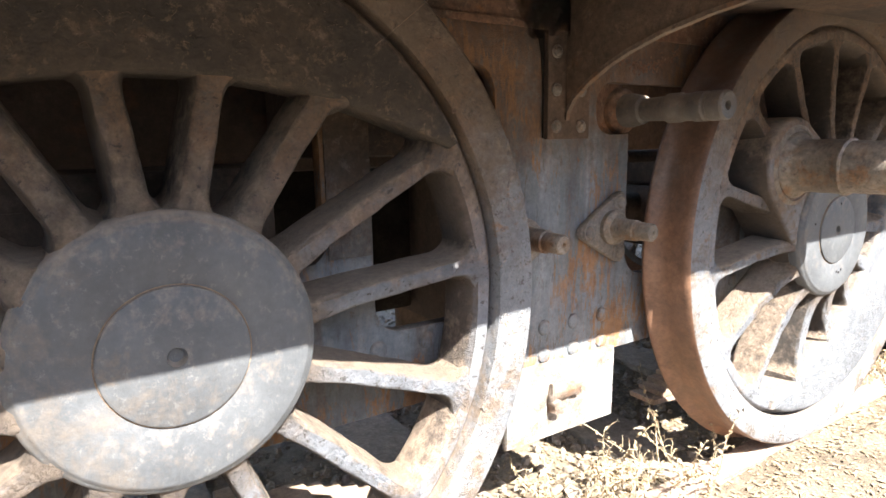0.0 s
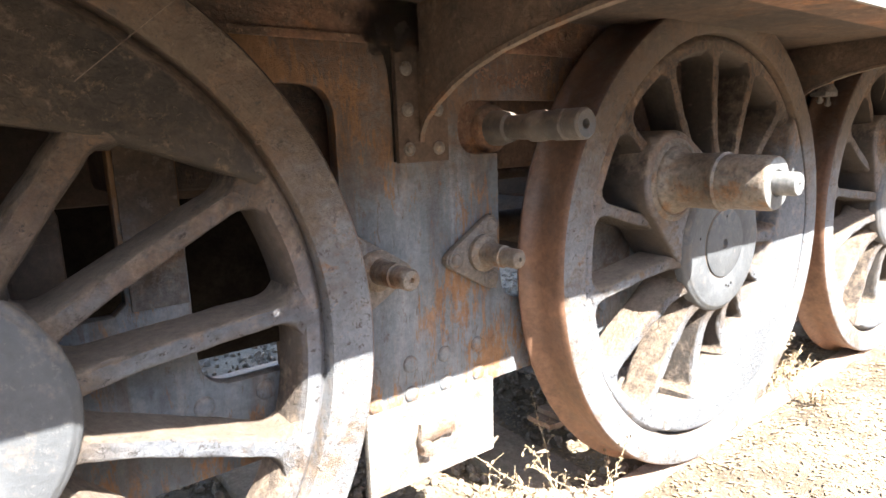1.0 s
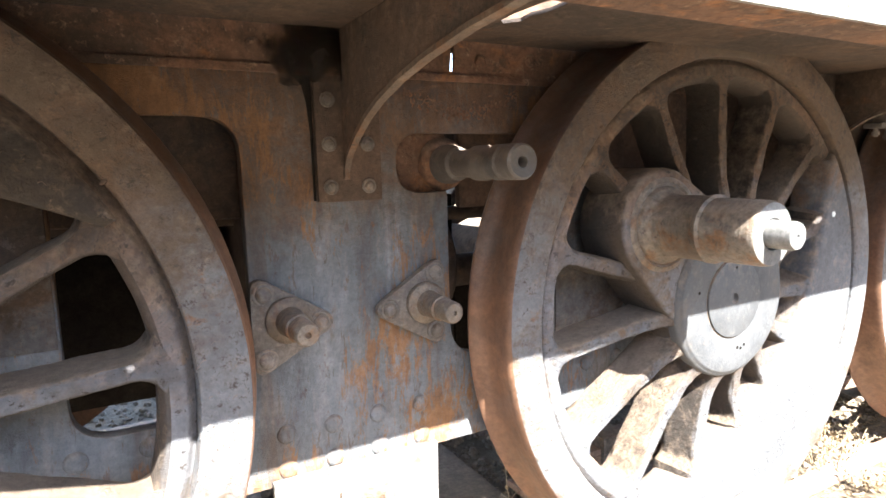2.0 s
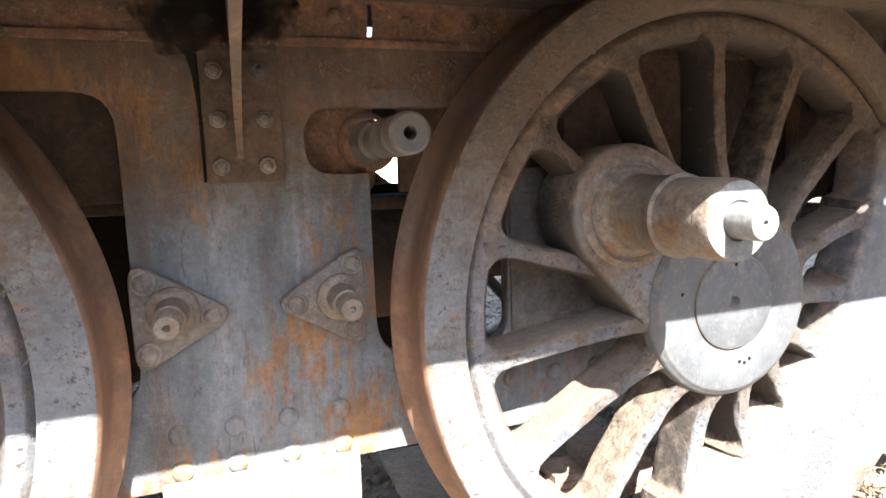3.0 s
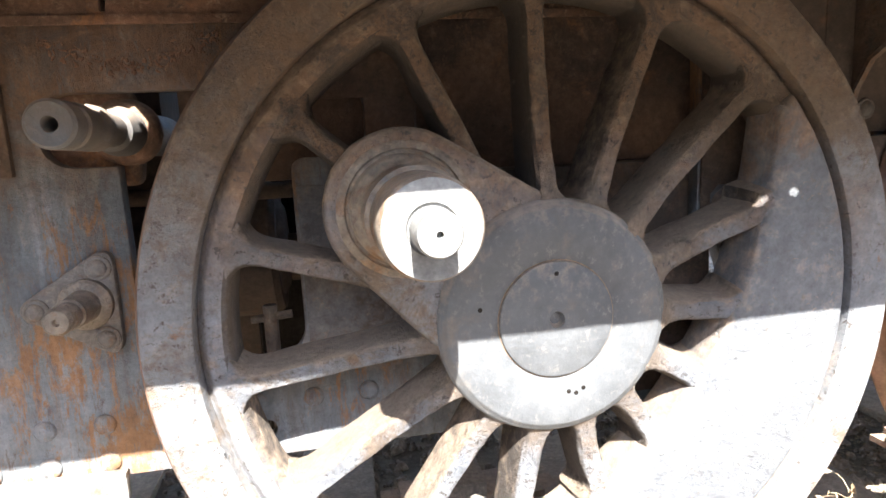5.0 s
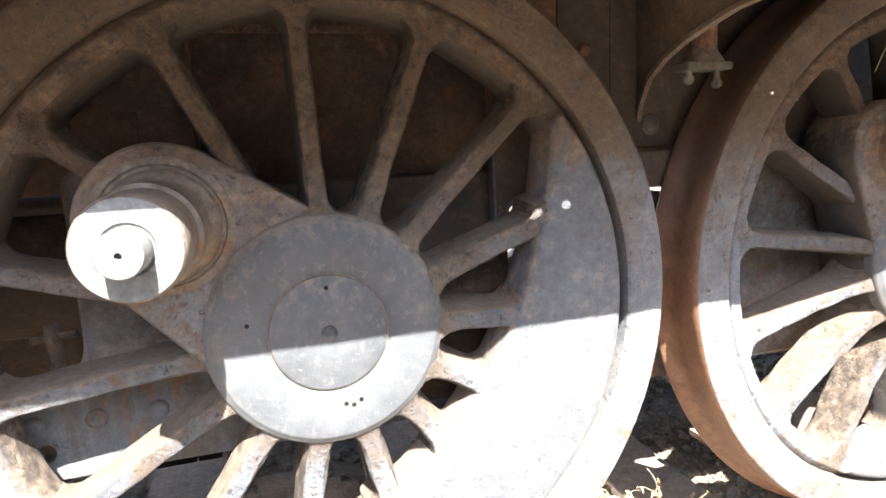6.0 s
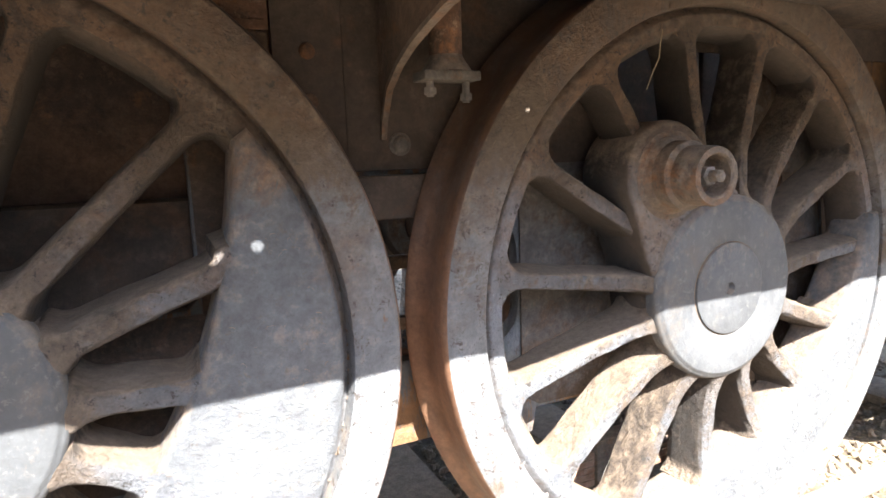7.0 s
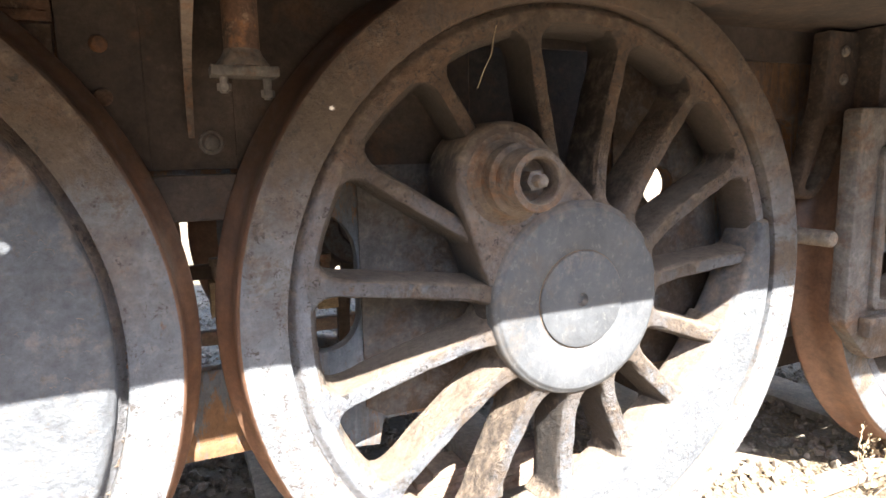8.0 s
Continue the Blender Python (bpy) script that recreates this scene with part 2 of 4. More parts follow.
WOOD = material("old_sleeper_wood", (0.16, 0.13, 0.10), (0.23, 0.195, 0.155), None, (0, 1), DUST, 0.5, 6.0, 0.9, bump=0.5)
WALL = material("far_plaster", (0.55, 0.46, 0.36), (0.62, 0.54, 0.44), None, (0, 1), None, 0, 0.6, 0.9, bump=0.2)


# ---- shapes ----
def finish(bm, mat, angle=38):
    me = bpy.data.meshes.new("mesh")
    bmesh.ops.recalc_face_normals(bm, faces=bm.faces[:])
    for f in bm.faces:
        f.smooth = True
    bm.to_mesh(me)
    bm.free()
    me.set_sharp_from_angle(angle=radians(angle))
    me.materials.append(mat)
    return me


def part(name, bm, mat, parent=None, label="", at=None):
    ob = new(name, finish(bm, mat) if isinstance(bm, bmesh.types.BMesh) else bm)
    ob.parent = parent
    if at is not None:
        ob.matrix_basis = at
    return tagged(ob, label) if label else ob


def thing(name, label, category, m=None, group="", kind=""):
    ob = new(name)
    ob.empty_display_size = 0.1
    if m is not None:
        ob.matrix_basis = m
    return tagged(ob, label, category, group, kind)


def lathe(profile, segs=96, bm=None, m=None, wobble=0.0):
    """A surface turned round the y axis; profile: (radius, y)."""
    bm = bm or bmesh.new()
    rings = []
    for r, y in profile:
        if r < 1e-6:
            rings.append([bm.verts.new((0, y, 0))])
        else:
            rings.append([bm.verts.new(((r + wobble * noise.noise((math.cos(a) * 3, math.sin(a) * 3, r * 9))) * math.cos(a), y,
                                        (r + wobble * noise.noise((math.cos(a) * 3, math.sin(a) * 3, r * 9))) * math.sin(a)))
                          for a in (2 * math.pi * i / segs for i in range(segs))])
    for a, b in zip(rings, rings[1:]):
        for i in range(segs):
            j = (i + 1) % segs
            if len(a) == 1 and len(b) == 1:
                continue
            if len(a) == 1:
                bm.faces.new((a[0], b[j], b[i]))
            elif len(b) == 1:
                bm.faces.new((a[i], a[j], b[0]))
            else:
                bm.faces.new((a[i], a[j], b[j], b[i]))
    if m is not None:
        bmesh.ops.transform(bm, matrix=m, verts=[v for ring in rings for v in ring])
    return bm


def box(x0, x1, y0, y1, z0, z1, bevel=0.003, bm=None, m=None):
    bm = bm or bmesh.new()
    made = bmesh.ops.create_cube(bm, size=1.0)["verts"]
    bmesh.ops.transform(bm, matrix=Matrix.Translation(((x0 + x1) / 2, (y0 + y1) / 2, (z0 + z1) / 2)) @ Matrix.Diagonal((x1 - x0, y1 - y0, z1 - z0, 1)), verts=made)
    if bevel:
        edges = list({e for v in made for e in v.link_edges})
        made = list({v for f in bmesh.ops.bevel(bm, geom=edges, offset=bevel, segments=2, affect='EDGES', profile=0.6)["faces"] for v in f.verts})
    if m is not None:
        bmesh.ops.transform(bm, matrix=m, verts=made)
    return bm


UPRIGHT = Matrix.Rotation(math.pi / 2, 4, 'X')      # plan (u, v) -> x, z


def plate(outline, holes=(), thick=0.03, bevel=0.003, m=UPRIGHT):
    """A flat plate with real holes; its middle lies in the plane of m."""
    cu = bpy.data.curves.new("outline", 'CURVE')
    cu.dimensions, cu.fill_mode = '2D', 'BOTH'
    cu.extrude, cu.bevel_depth, cu.bevel_resolution, cu.offset = thick / 2 - bevel, bevel, 3 if bevel > 0.01 else 1, -bevel
    for loop in (outline, *holes):
        sp = cu.splines.new('POLY')
        sp.points.add(len(loop) - 1)
        for p, (u, v) in zip(sp.points, loop):
            p.co = (u, v, 0, 1)
        sp.use_cyclic_u = True
    ob = bpy.data.objects.new("outline", cu)
    scene.collection.objects.link(ob)
    me = bpy.data.meshes.new_from_object(ob.evaluated_get(bpy.context.evaluated_depsgraph_get()))
    bm = bmesh.new()
    bm.from_mesh(me)
    bpy.data.objects.remove(ob)
    bpy.data.curves.remove(cu)
    bpy.data.meshes.remove(me)
    bmesh.ops.remove_doubles(bm, verts=bm.verts[:], dist=1e-5)
    bmesh.ops.transform(bm, matrix=m, verts=bm.verts[:])
    return bm


def rounded(points, radius, steps=6):
    """A polygon with its corners rounded; radius: one for all or one for each corner."""
    out, count = [], len(points)
    for i, p in enumerate(points):
        p, a, b = Vector(p), Vector(points[i - 1]), Vector(points[(i + 1) % count])
        r = radius[i] if isinstance(radius, (list, tuple)) else radius
        ua, ub = (a - p), (b - p)
        r = min(r, ua.length * 0.49, ub.length * 0.49)
        if r < 1e-4:
            out.append(tuple(p))
            continue
        s, e = p + ua.normalized() * r, p + ub.normalized() * r
        for k in range(steps + 1):
            t = k / steps
            out.append(tuple(s * (1 - t) ** 2 + p * 2 * t * (1 - t) + e * t * t))
    return out


def circle(cx, cy, r, count=24, rough=0.0):
    out = []
    for k in range(count):
        c, d = math.cos(math.tau * k / count), math.sin(math.tau * k / count)
        q = r * (1 + rough * noise.noise((c * 1.6 + cx * 9, d * 1.6 + cy * 9, 4.0)) + 0.3 * rough * noise.noise((c * 5 + cx * 9, d * 5, 9.0)))
        out.append((cx + q * c, cy + q * d))
    return out


def tube(points, radius, sides=10, bm=None, taper=None):
    """A bent bar along points."""
    bm = bm or bmesh.new()
    rings = []
    pts = [Vector(p) for p in points]
    for i, p in enumerate(pts):
        d = (pts[min(i + 1, len(pts) - 1)] - pts[max(i - 1, 0)]).normalized()
        u = d.orthogonal().normalized() if abs(d.z) > 0.99 else d.cross(Vector((0, 0, 1))).normalized()
        v = d.cross(u)
        r = radius * (1 if taper is None else 1 + (taper - 1) * i / max(1, len(pts) - 1))
        rings.append([bm.verts.new(p + r * (math.cos(a) * u + math.sin(a) * v)) for a in (2 * math.pi * k / sides for k in range(sides))])
    for a, b in zip(rings, rings[1:]):
        for k in range(sides):
            bm.faces.new((a[k], a[(k + 1) % sides], b[(k + 1) % sides], b[k]))
    bm.faces.new(rings[0])
    bm.faces.new(rings[-1][::-1])
    return bm


def dome(r, h, segs=18):
    """A rivet head or a worn bolt head, proud of the plane y = 0 towards -y."""
    return lathe([(r, 0.004), (r, -0.15 * h), (0.93 * r, -0.5 * h), (0.7 * r, -0.85 * h), (0.35 * r, -h), (0, -h)], segs)


def bolt_mesh(r, h, mat):
    bm = dome(r, h)
    lathe([(r * 1.35, 0.003), (r * 1.35, -0.003), (r * 1.2, -0.005), (r * 0.8, -0.005)], 18, bm)
    return finish(bm, mat)


# ---- driving wheels ----
HUB_Z, TYRE_R = 0.705, 0.702


def spoke_mesh(end, hub=0.2, tail=0.03, lift=0.0, corner=0.045, half=0.0232):
    """A cast spoke along +x from hub to rim: a deep flat-sided bar with a rounded nose and filleted ends."""
    bm, rings, sides = bmesh.new(), [], 36
    reach = end + tail - hub + 0.03
    radii = [hub - 0.03 + reach * (0.5 - 0.5 * math.cos(math.pi * i / 36)) for i in range(37)]
    for r in radii:
        t = (r - hub) / (end - hub)
        w = half - 0.0025 * t
        near, far = max(0.0, hub + 0.038 - r), max(0.0, corner - (end - r))
        w += 0.036 - math.sqrt(max(0.0, 0.036 ** 2 - min(near, 0.036) ** 2))
        w += corner - math.sqrt(max(0.0, corner ** 2 - min(far, corner) ** 2))
        w = min(w, r * 0.2085 if r < 0.3 else 0.075)
        front = 0.047 - 0.039 * math.exp(-max(0, r - hub) / 0.06) - lift * math.exp(-max(0, end + 0.01 - r) / 0.03)
        back = 0.150
        ring = []
        for k in range(sides):
            a = 2 * math.pi * k / sides
            c, q = math.cos(a), math.sin(a)
            sx, sy = math.copysign(abs(c) ** 0.42, c), math.copysign(abs(q) ** 0.34, q)
            n = 0.0026 * noise.noise((r * 20, c * 2.2, q * 2.2 + end * 7)) + 0.0011 * noise.noise((r * 90, c * 7, q * 7 + end * 9))
            wide = w * (1.0 + 0.16 * sy)
            ring.append(bm.verts.new((r, (front + back) / 2 + ((back - front) / 2 + n) * sy, (wide + n) * sx)))
        rings.append(ring)
    for a, b in zip(rings, rings[1:]):
        for k in range(sides):
            bm.faces.new((a[k], a[(k + 1) % sides], b[(k + 1) % sides], b[k]))
    bm.faces.new(rings[0])
    bm.faces.new(rings[-1][::-1])
    return bm


def weight_outline(f0, bend, outer=0.604):
    """A counterweight about the +u direction: an arc outside, a bowed edge inside."""
    inner = []
    for k in range(-60, 61):
        lat = k / 60 * 0.62
        u = f0 - bend * lat * lat
        if math.hypot(u, lat) < outer - 0.022:
            inner.append((u, lat))
    a0, a1 = math.atan2(inner[0][1], inner[0][0]), math.atan2(inner[-1][1], inner[-1][0])
    arc = [(outer * math.cos(a1 + (a0 - a1) * k / 60), outer * math.sin(a1 + (a0 - a1) * k / 60)) for k in range(61)]
    return inner + arc


def weight_reach(angle, f0, bend):
    """The radius at which a spoke at that angle from the counterweight's middle meets it."""
    for k in range(200):
        r = 0.2 + 0.372 * k / 200
        u, lat = r * math.cos(angle), r * math.sin(angle)
        if u > f0 - bend * lat * lat:
            return r
    return 0.570


# low black dome that stands in for a small dark hole
HOLE_DOT = finish(dome(0.0042, 0.0012, 12), GREASE_SHADE)


def scabs(spots, dice):
    """Low ragged lumps on a face that looks along -y; spots: (x, y, z, size, height)."""
    bm = bmesh.new()
    for x, y, z, size, h in spots:
        turn, flat = dice.uniform(0, math.pi), dice.uniform(0.25, 0.7)
        base, top = [], []
        for k in range(7):
            a, r = k * math.tau / 7, size * dice.uniform(0.7, 1.3)
            u, v = r * math.cos(a), r * flat * math.sin(a)
            px, pz = u * math.cos(turn) - v * math.sin(turn), u * math.sin(turn) + v * math.cos(turn)
            base.append(bm.verts.new((x + px, y + 0.002, z + pz)))
            top.append(bm.verts.new((x + px * 0.6, y - h * dice.uniform(0.6, 1.2), z + pz * 0.6)))
        for k in range(7):
            bm.faces.new((base[k], base[(k + 1) % 7], top[(k + 1) % 7], top[k]))
        bm.faces.new(top[::-1])
    return bm


def driving_wheel(x, first, weight, f0, bend, crank=None, pin="", off_x=0.007, y=0.0, mirror=False, label=""):
    """first: a spoke's angle, or a list of them all; weight: the counterweight's; crank: (angle, distance, boss radius)."""
    m = pose(x, y, HUB_Z) @ (Matrix.Rotation(math.pi, 4, 'Z') if mirror else Matrix())
    w = thing("driving_wheel", label, "wheel", m, "driving wheels")
    off = Matrix.Translation((off_x, 0, 0))
    tyre = part("tyre", lathe([(0.620, 0.172), (0.620, 0.05), (0.622, 0.032), (0.626, 0.029), (0.697, 0.027), (0.704, 0.030)], 160, wobble=0.0015), TYRE, w, "", off)
    part("tread", lathe([(0.704, 0.030), (0.7085, 0.036), (0.7095, 0.054), (0.7090, 0.058), (0.7095, 0.062), (0.709, 0.082), (0.7084, 0.087), (0.709, 0.092), (0.708, 0.10), (0.712, 0.122), (0.722, 0.137), (0.733, 0.146), (0.736, 0.154),
                         (0.732, 0.163), (0.718, 0.170), (0.620, 0.172)], 160), TREAD, tyre, "rust-brown worn running tread with flange")
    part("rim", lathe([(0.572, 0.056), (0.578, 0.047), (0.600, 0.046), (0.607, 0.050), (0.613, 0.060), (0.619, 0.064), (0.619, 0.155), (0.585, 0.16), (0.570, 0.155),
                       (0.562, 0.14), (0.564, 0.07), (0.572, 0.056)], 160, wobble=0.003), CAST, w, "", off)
    hub = part("hub", lathe([(0, 0.012), (0.010, 0.011), (0.0135, 0.006), (0.0145, 0.0), (0.101, -0.002), (0.1045, 0.0), (0.1052, 0.0045), (0.108, 0.0045), (0.111, 0.003),
                             (0.195, 0.002), (0.2005, 0.004), (0.203, 0.0075), (0.206, 0.0085), (0.211, 0.012), (0.214, 0.020), (0.213, 0.04), (0.19, 0.06)], 96), PALE_HUB if pin == "hollow" else HUB, w)
    part("ring_groove", lathe([(0.1054, 0.0042), (0.1062, 0.0036), (0.1076, 0.0042)], 96), DIRT, hub, "dust settled in the turned groove")
    # black dots in place of the shaded small holes in the hub
    hole_dots = ((0.0, 0.083), (-0.138, 0.03), (0.02, -0.137), (0.034, -0.141), (0.048, -0.133))
    for px, pz in hole_dots if pin == "long" else ():
        part("oil_plug", HOLE_DOT, GREASE_SHADE, hub, "", pose(px, 0.0025 if math.hypot(px, pz) > 0.11 else -0.0015, pz))
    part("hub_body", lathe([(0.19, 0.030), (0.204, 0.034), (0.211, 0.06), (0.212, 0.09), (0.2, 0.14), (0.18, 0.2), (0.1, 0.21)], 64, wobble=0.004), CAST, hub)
    # the first wheel's counterweight takes the copy with shade in its colour
    part("counterweight", plate(weight_outline(f0, bend), (), 0.12, 0.018, UPRIGHT), SHADED_WEIGHT if x < -1 else WEIGHT, w, "heavy cast counterweight with hammered surface",
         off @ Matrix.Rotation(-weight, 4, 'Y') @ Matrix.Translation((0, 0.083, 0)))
    if not mirror and x < 3:
        dice = random.Random(int(x * 10) + 50)
        spots = []
        while len(spots) < 190:
            u, lat = dice.uniform(0.2, 0.59), dice.uniform(-0.56, 0.56)
            if u > f0 - bend * lat * lat + 0.03 and math.hypot(u, lat) < 0.575:
                spots.append((u * math.cos(weight) - lat * math.sin(weight) + off_x, 0.023, u * math.sin(weight) + lat * math.cos(weight), dice.uniform(0.004, 0.010), dice.uniform(0.0006, 0.0016)))
        tagged(part("scab", scabs(spots, dice), SHADED_WEIGHT if x < -1 else WEIGHT, w), "hammer-marked crust on the counterweight", "", "", "stuff")
        spots = []
        for k in range(330):
            a = dice.uniform(0, math.tau)
            spots.append((0.613 * math.cos(a) + off_x, 0.0745, 0.613 * math.sin(a), dice.uniform(0.004, 0.010), dice.uniform(0.004, 0.018)))
        tagged(part("crust", scabs(spots, dice), RUSTPIN, tyre), "dry dirt crust in the joint of rim and tyre", "", "", "stuff")
        spots = []
        for k in range(90):
            a, r = dice.uniform(0, math.tau), dice.choice((dice.uniform(0.632, 0.692), dice.uniform(0.627, 0.640)))
            spots.append((r * math.cos(a) + off_x, 0.028, r * math.sin(a), dice.uniform(0.003, 0.009), dice.uniform(0.0008, 0.002)))
        tagged(part("scab", scabs(spots, dice), TYRE, tyre), "flaking crust on the tyre face", "", "", "stuff")
    made = {}
    for a in first if isinstance(first, list) else [first + k * math.tau / 15 for k in range(15)]:
        end = round(weight_reach((a - weight + math.pi) % math.tau - math.pi, f0, bend), 3)
        end = 0.57 if end > 0.53 else end
        if end not in made:
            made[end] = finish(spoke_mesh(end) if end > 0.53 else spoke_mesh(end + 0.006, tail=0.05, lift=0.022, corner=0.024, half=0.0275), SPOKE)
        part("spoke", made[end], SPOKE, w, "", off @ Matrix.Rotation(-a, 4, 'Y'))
    if crank:
        ca, dist, br = crank
        rot = Matrix.Rotation(-ca, 4, 'Y')
        tilt = math.acos((0.185 - br) / dist)
        hull = [(dist + br * math.cos(a), br * math.sin(a)) for a in np.linspace(-tilt, tilt, 40)] + \
               [(0.185 * math.cos(a), 0.185 * math.sin(a)) for a in np.linspace(tilt, math.tau - tilt, 40)]
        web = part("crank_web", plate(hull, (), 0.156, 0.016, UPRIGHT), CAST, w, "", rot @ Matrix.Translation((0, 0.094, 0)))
        spot = rot @ Matrix.Translation((dist, 0, 0))
        if pin == "long":
            p = part("crank_pin", lathe([(0.116, 0.03), (0.115, 0.016), (0.110, 0.012), (0.102, 0.011), (0.099, 0.015), (0.094, 0.015), (0.091, 0.006), (0.085, 0.001), (0.078, -0.004), (0.0745, -0.013),
                                         (0.0735, -0.03), (0.0735, -0.113), (0.0765, -0.117), (0.0768, -0.127), (0.070, -0.131), (0.0685, -0.238), (0.067, -0.250), (0.064, -0.255)], 64), PIN, w, "long stepped steel crank pin", spot)
            part("pin_face", lathe([(0.064, -0.255), (0.034, -0.256), (0.031, -0.252), (0.029, -0.252)], 48), BRIGHT, p, "bright machined end face")
            part("pin_boss", lathe([(0.029, -0.25), (0.029, -0.300), (0.0265, -0.306), (0.0045, -0.307), (0.0035, -0.295), (0, -0.295)], 32), BRIGHT, p)
        elif pin == "hollow":
            p = part("crank_pin", lathe([(0.094, 0.03), (0.093, 0.016), (0.088, 0.013), (0.082, 0.012), (0.077, 0.002), (0.0715, -0.002), (0.0705, -0.034), (0.0665, -0.038), (0.0605, -0.041),
                                         (0.0585, -0.094), (0.0565, -0.100), (0.045, -0.101), (0.0415, -0.097), (0.0405, -0.055), (0, -0.055)], 56), RUSTPIN, w, "rusty hollow crank pin", spot)
            part("centre_bolt", lathe([(0.020, -0.05), (0.020, -0.085), (0.013, -0.088), (0.013, -0.108), (0.009, -0.112), (0, -0.112)], 6), BOLT, p)
    return w


R = radians
# the first wheel's spokes were cast at uneven steps
UNEVEN = [R(a) for a in (118.2, 96.5, 76.2, 54.0, 28.8, 5.7, -20.6, -44.4)] + [R(-69 - 24.7 * k) for k in range(7)]
driving_wheel(-1.931, UNEVEN, R(92), 0.40, 0.5, off_x=-0.007, label="grey cast spoked driving wheel with counterweight above the hub")
driving_wheel(0.0, R(139.8), R(-38), 0.325, 0.6, (R(140.3), 0.329, 0.137), "long", label="grey cast spoked driving wheel with long crank pin")
driving_wheel(1.5, R(124.2), R(-51), 0.42, 0.62, (R(123.2), 0.313, 0.115), "hollow", label="dusty cast spoked driving wheel with hollow crank pin")
driving_wheel(3.08, R(10), R(-60), 0.42, 0.62, label="rusty spoked driving wheel behind an axle guard")
for wx in (-1.935, 0.0, 1.5, 3.08):
    if wx < 3:
        driving_wheel(wx, R(14), R(95), 0.40, 0.55, y=1.93, mirror=True, label="dark spoked driving wheel on the far rail")
    ax = thing("axle", "dark round steel axle between a pair of wheels", "axle", pose(wx, 0, HUB_Z), "axles")
    part("shaft", lathe([(0.09, 0.2), (0.09, 0.3), (0.098, 0.32), (0.098, 1.62), (0.09, 1.63), (0.09, 1.73)] if wx < 3 else [(0.09, 0.2), (0.09, 0.6), (0, 0.6)], 32), DARK, ax)

# ---- main frame ----
PLATE_Y = 0.205
BOTTOM = 0.42
opening_front = rounded([(-1.512, 0.60), (-1.195, 0.60), (-1.195, 1.172), (-1.512, 1.172)], [0.07, 0.07, 0.075, 0.06])
opening_back = rounded([(-2.62, 0.60), (-2.33, 0.60), (-2.33, 1.15), (-2.62, 1.15)], 0.07)
opening_main = rounded([(-0.745, 0.622), (-0.445, 0.622), (-0.445, 1.01), (-0.30, 1.01), (-0.30, 1.142), (-0.87, 1.142), (-0.87, 1.012), (-0.745, 1.012)],
                       [0.09, 0.07, 0.03, 0.05, 0.05, 0.064, 0.064, 0.004], 10)
opening_rear = rounded([(0.43, 0.605), (1.065, 0.605), (1.065, 0.91), (0.43, 0.90)], [0.06, 0.09, 0.12, 0.06], 8)
opening_tail = rounded([(2.14, 0.50), (2.40, 0.50), (2.40, 1.10), (2.06, 1.10), (2.14, 0.80)], [0.06, 0.06, 0.06, 0.06, 0.1])
top_edge = [(2.6, 1.262)]
for a, b in ((1.73, 1.34), (0.40, -0.20), (-1.62, -2.28)):
    top_edge += [(a, 1.262), (a, 0.79), (a - 0.02, 0.77), (b + 0.02, 0.77), (b, 0.79), (b, 1.262)]
top_edge.append((-3.1, 1.262))
hand_hole = circle(1.885, 0.925, 0.052)
lower_edge = [(-3.1, BOTTOM), (0.97, BOTTOM), (0.975, 0.385), (1.10, 0.372), (1.112, 0.43), (2.6, 0.43)]


def frame_side(y, name):
    f = thing(name, "rusted grey riveted plate frame of a steam engine", "engine frame")
    part("side_plate", plate(lower_edge + top_edge,
                             (opening_front, opening_back, opening_main, opening_rear, opening_tail, hand_hole, circle(-0.535, 0.478, 0.017, 16), circle(1.0, 0.468, 0.015, 16)), 0.036, 0.004), FRAME, f, "grey painted side plate streaked with orange rust", pose(0, y + 0.018, 0))
    slit = [(-0.738, 1.275), (-0.728, 1.275), (-0.725, 1.30), (-0.728, 1.335), (-0.734, 1.335)]
    part("upper_plate", plate([(-3.1, 1.255), (0.555, 1.255), (0.555, 2.3), (-3.1, 2.3)], (slit,), 0.012, 0.002), UPPER, f, "rust-brown upper plate", pose(0, y - 0.007, 0))
    # the plate goes on in a darker brown to the right
    part("upper_plate", plate([(0.558, 1.0), (1.33, 1.0), (1.33, 1.255), (2.6, 1.255), (2.6, 2.3), (0.558, 2.3)], (), 0.012, 0.002), DARK, f, "dark brown upper plate", pose(0, y - 0.007, 0))
    return f


engine_frame = frame_side(PLATE_Y, "engine_frame")
far = thing("engine_frame", "dark far side bar of the engine frame", "engine frame")
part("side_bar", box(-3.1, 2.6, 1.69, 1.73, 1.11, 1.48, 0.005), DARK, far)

RIVET = finish(dome(0.0205, 0.009), FRAME)
SMALL_RIVET = finish(dome(0.015, 0.008), UPPER)
for rx in (-1.140, -1.039, -0.936, -0.831):
    part("rivet", RIVET, BOLT, engine_frame, "", pose(rx, PLATE_Y, 0.529))
    part("rivet", RIVET, BOLT, engine_frame, "", pose(rx, PLATE_Y, 0.454))
for rx in (-1.75, -1.63, -1.51, -1.39):
    part("rivet", RIVET, BOLT, engine_frame, "", pose(rx, PLATE_Y, 0.567))
for rx in (-0.55, -0.44, -0.33, -0.22, 1.02, 1.12):
    part("rivet", RIVET, BOLT, engine_frame, "", pose(rx, PLATE_Y, 0.535))
for rx, rz in ((-1.16, 1.30), (-0.80, 1.31), (-0.66, 1.30), (-0.52, 1.31), (0.62, 1.13), (0.62, 1.22)):
    part("rivet", SMALL_RIVET, BOLT, engine_frame, "", pose(rx, PLATE_Y - 0.013, rz))
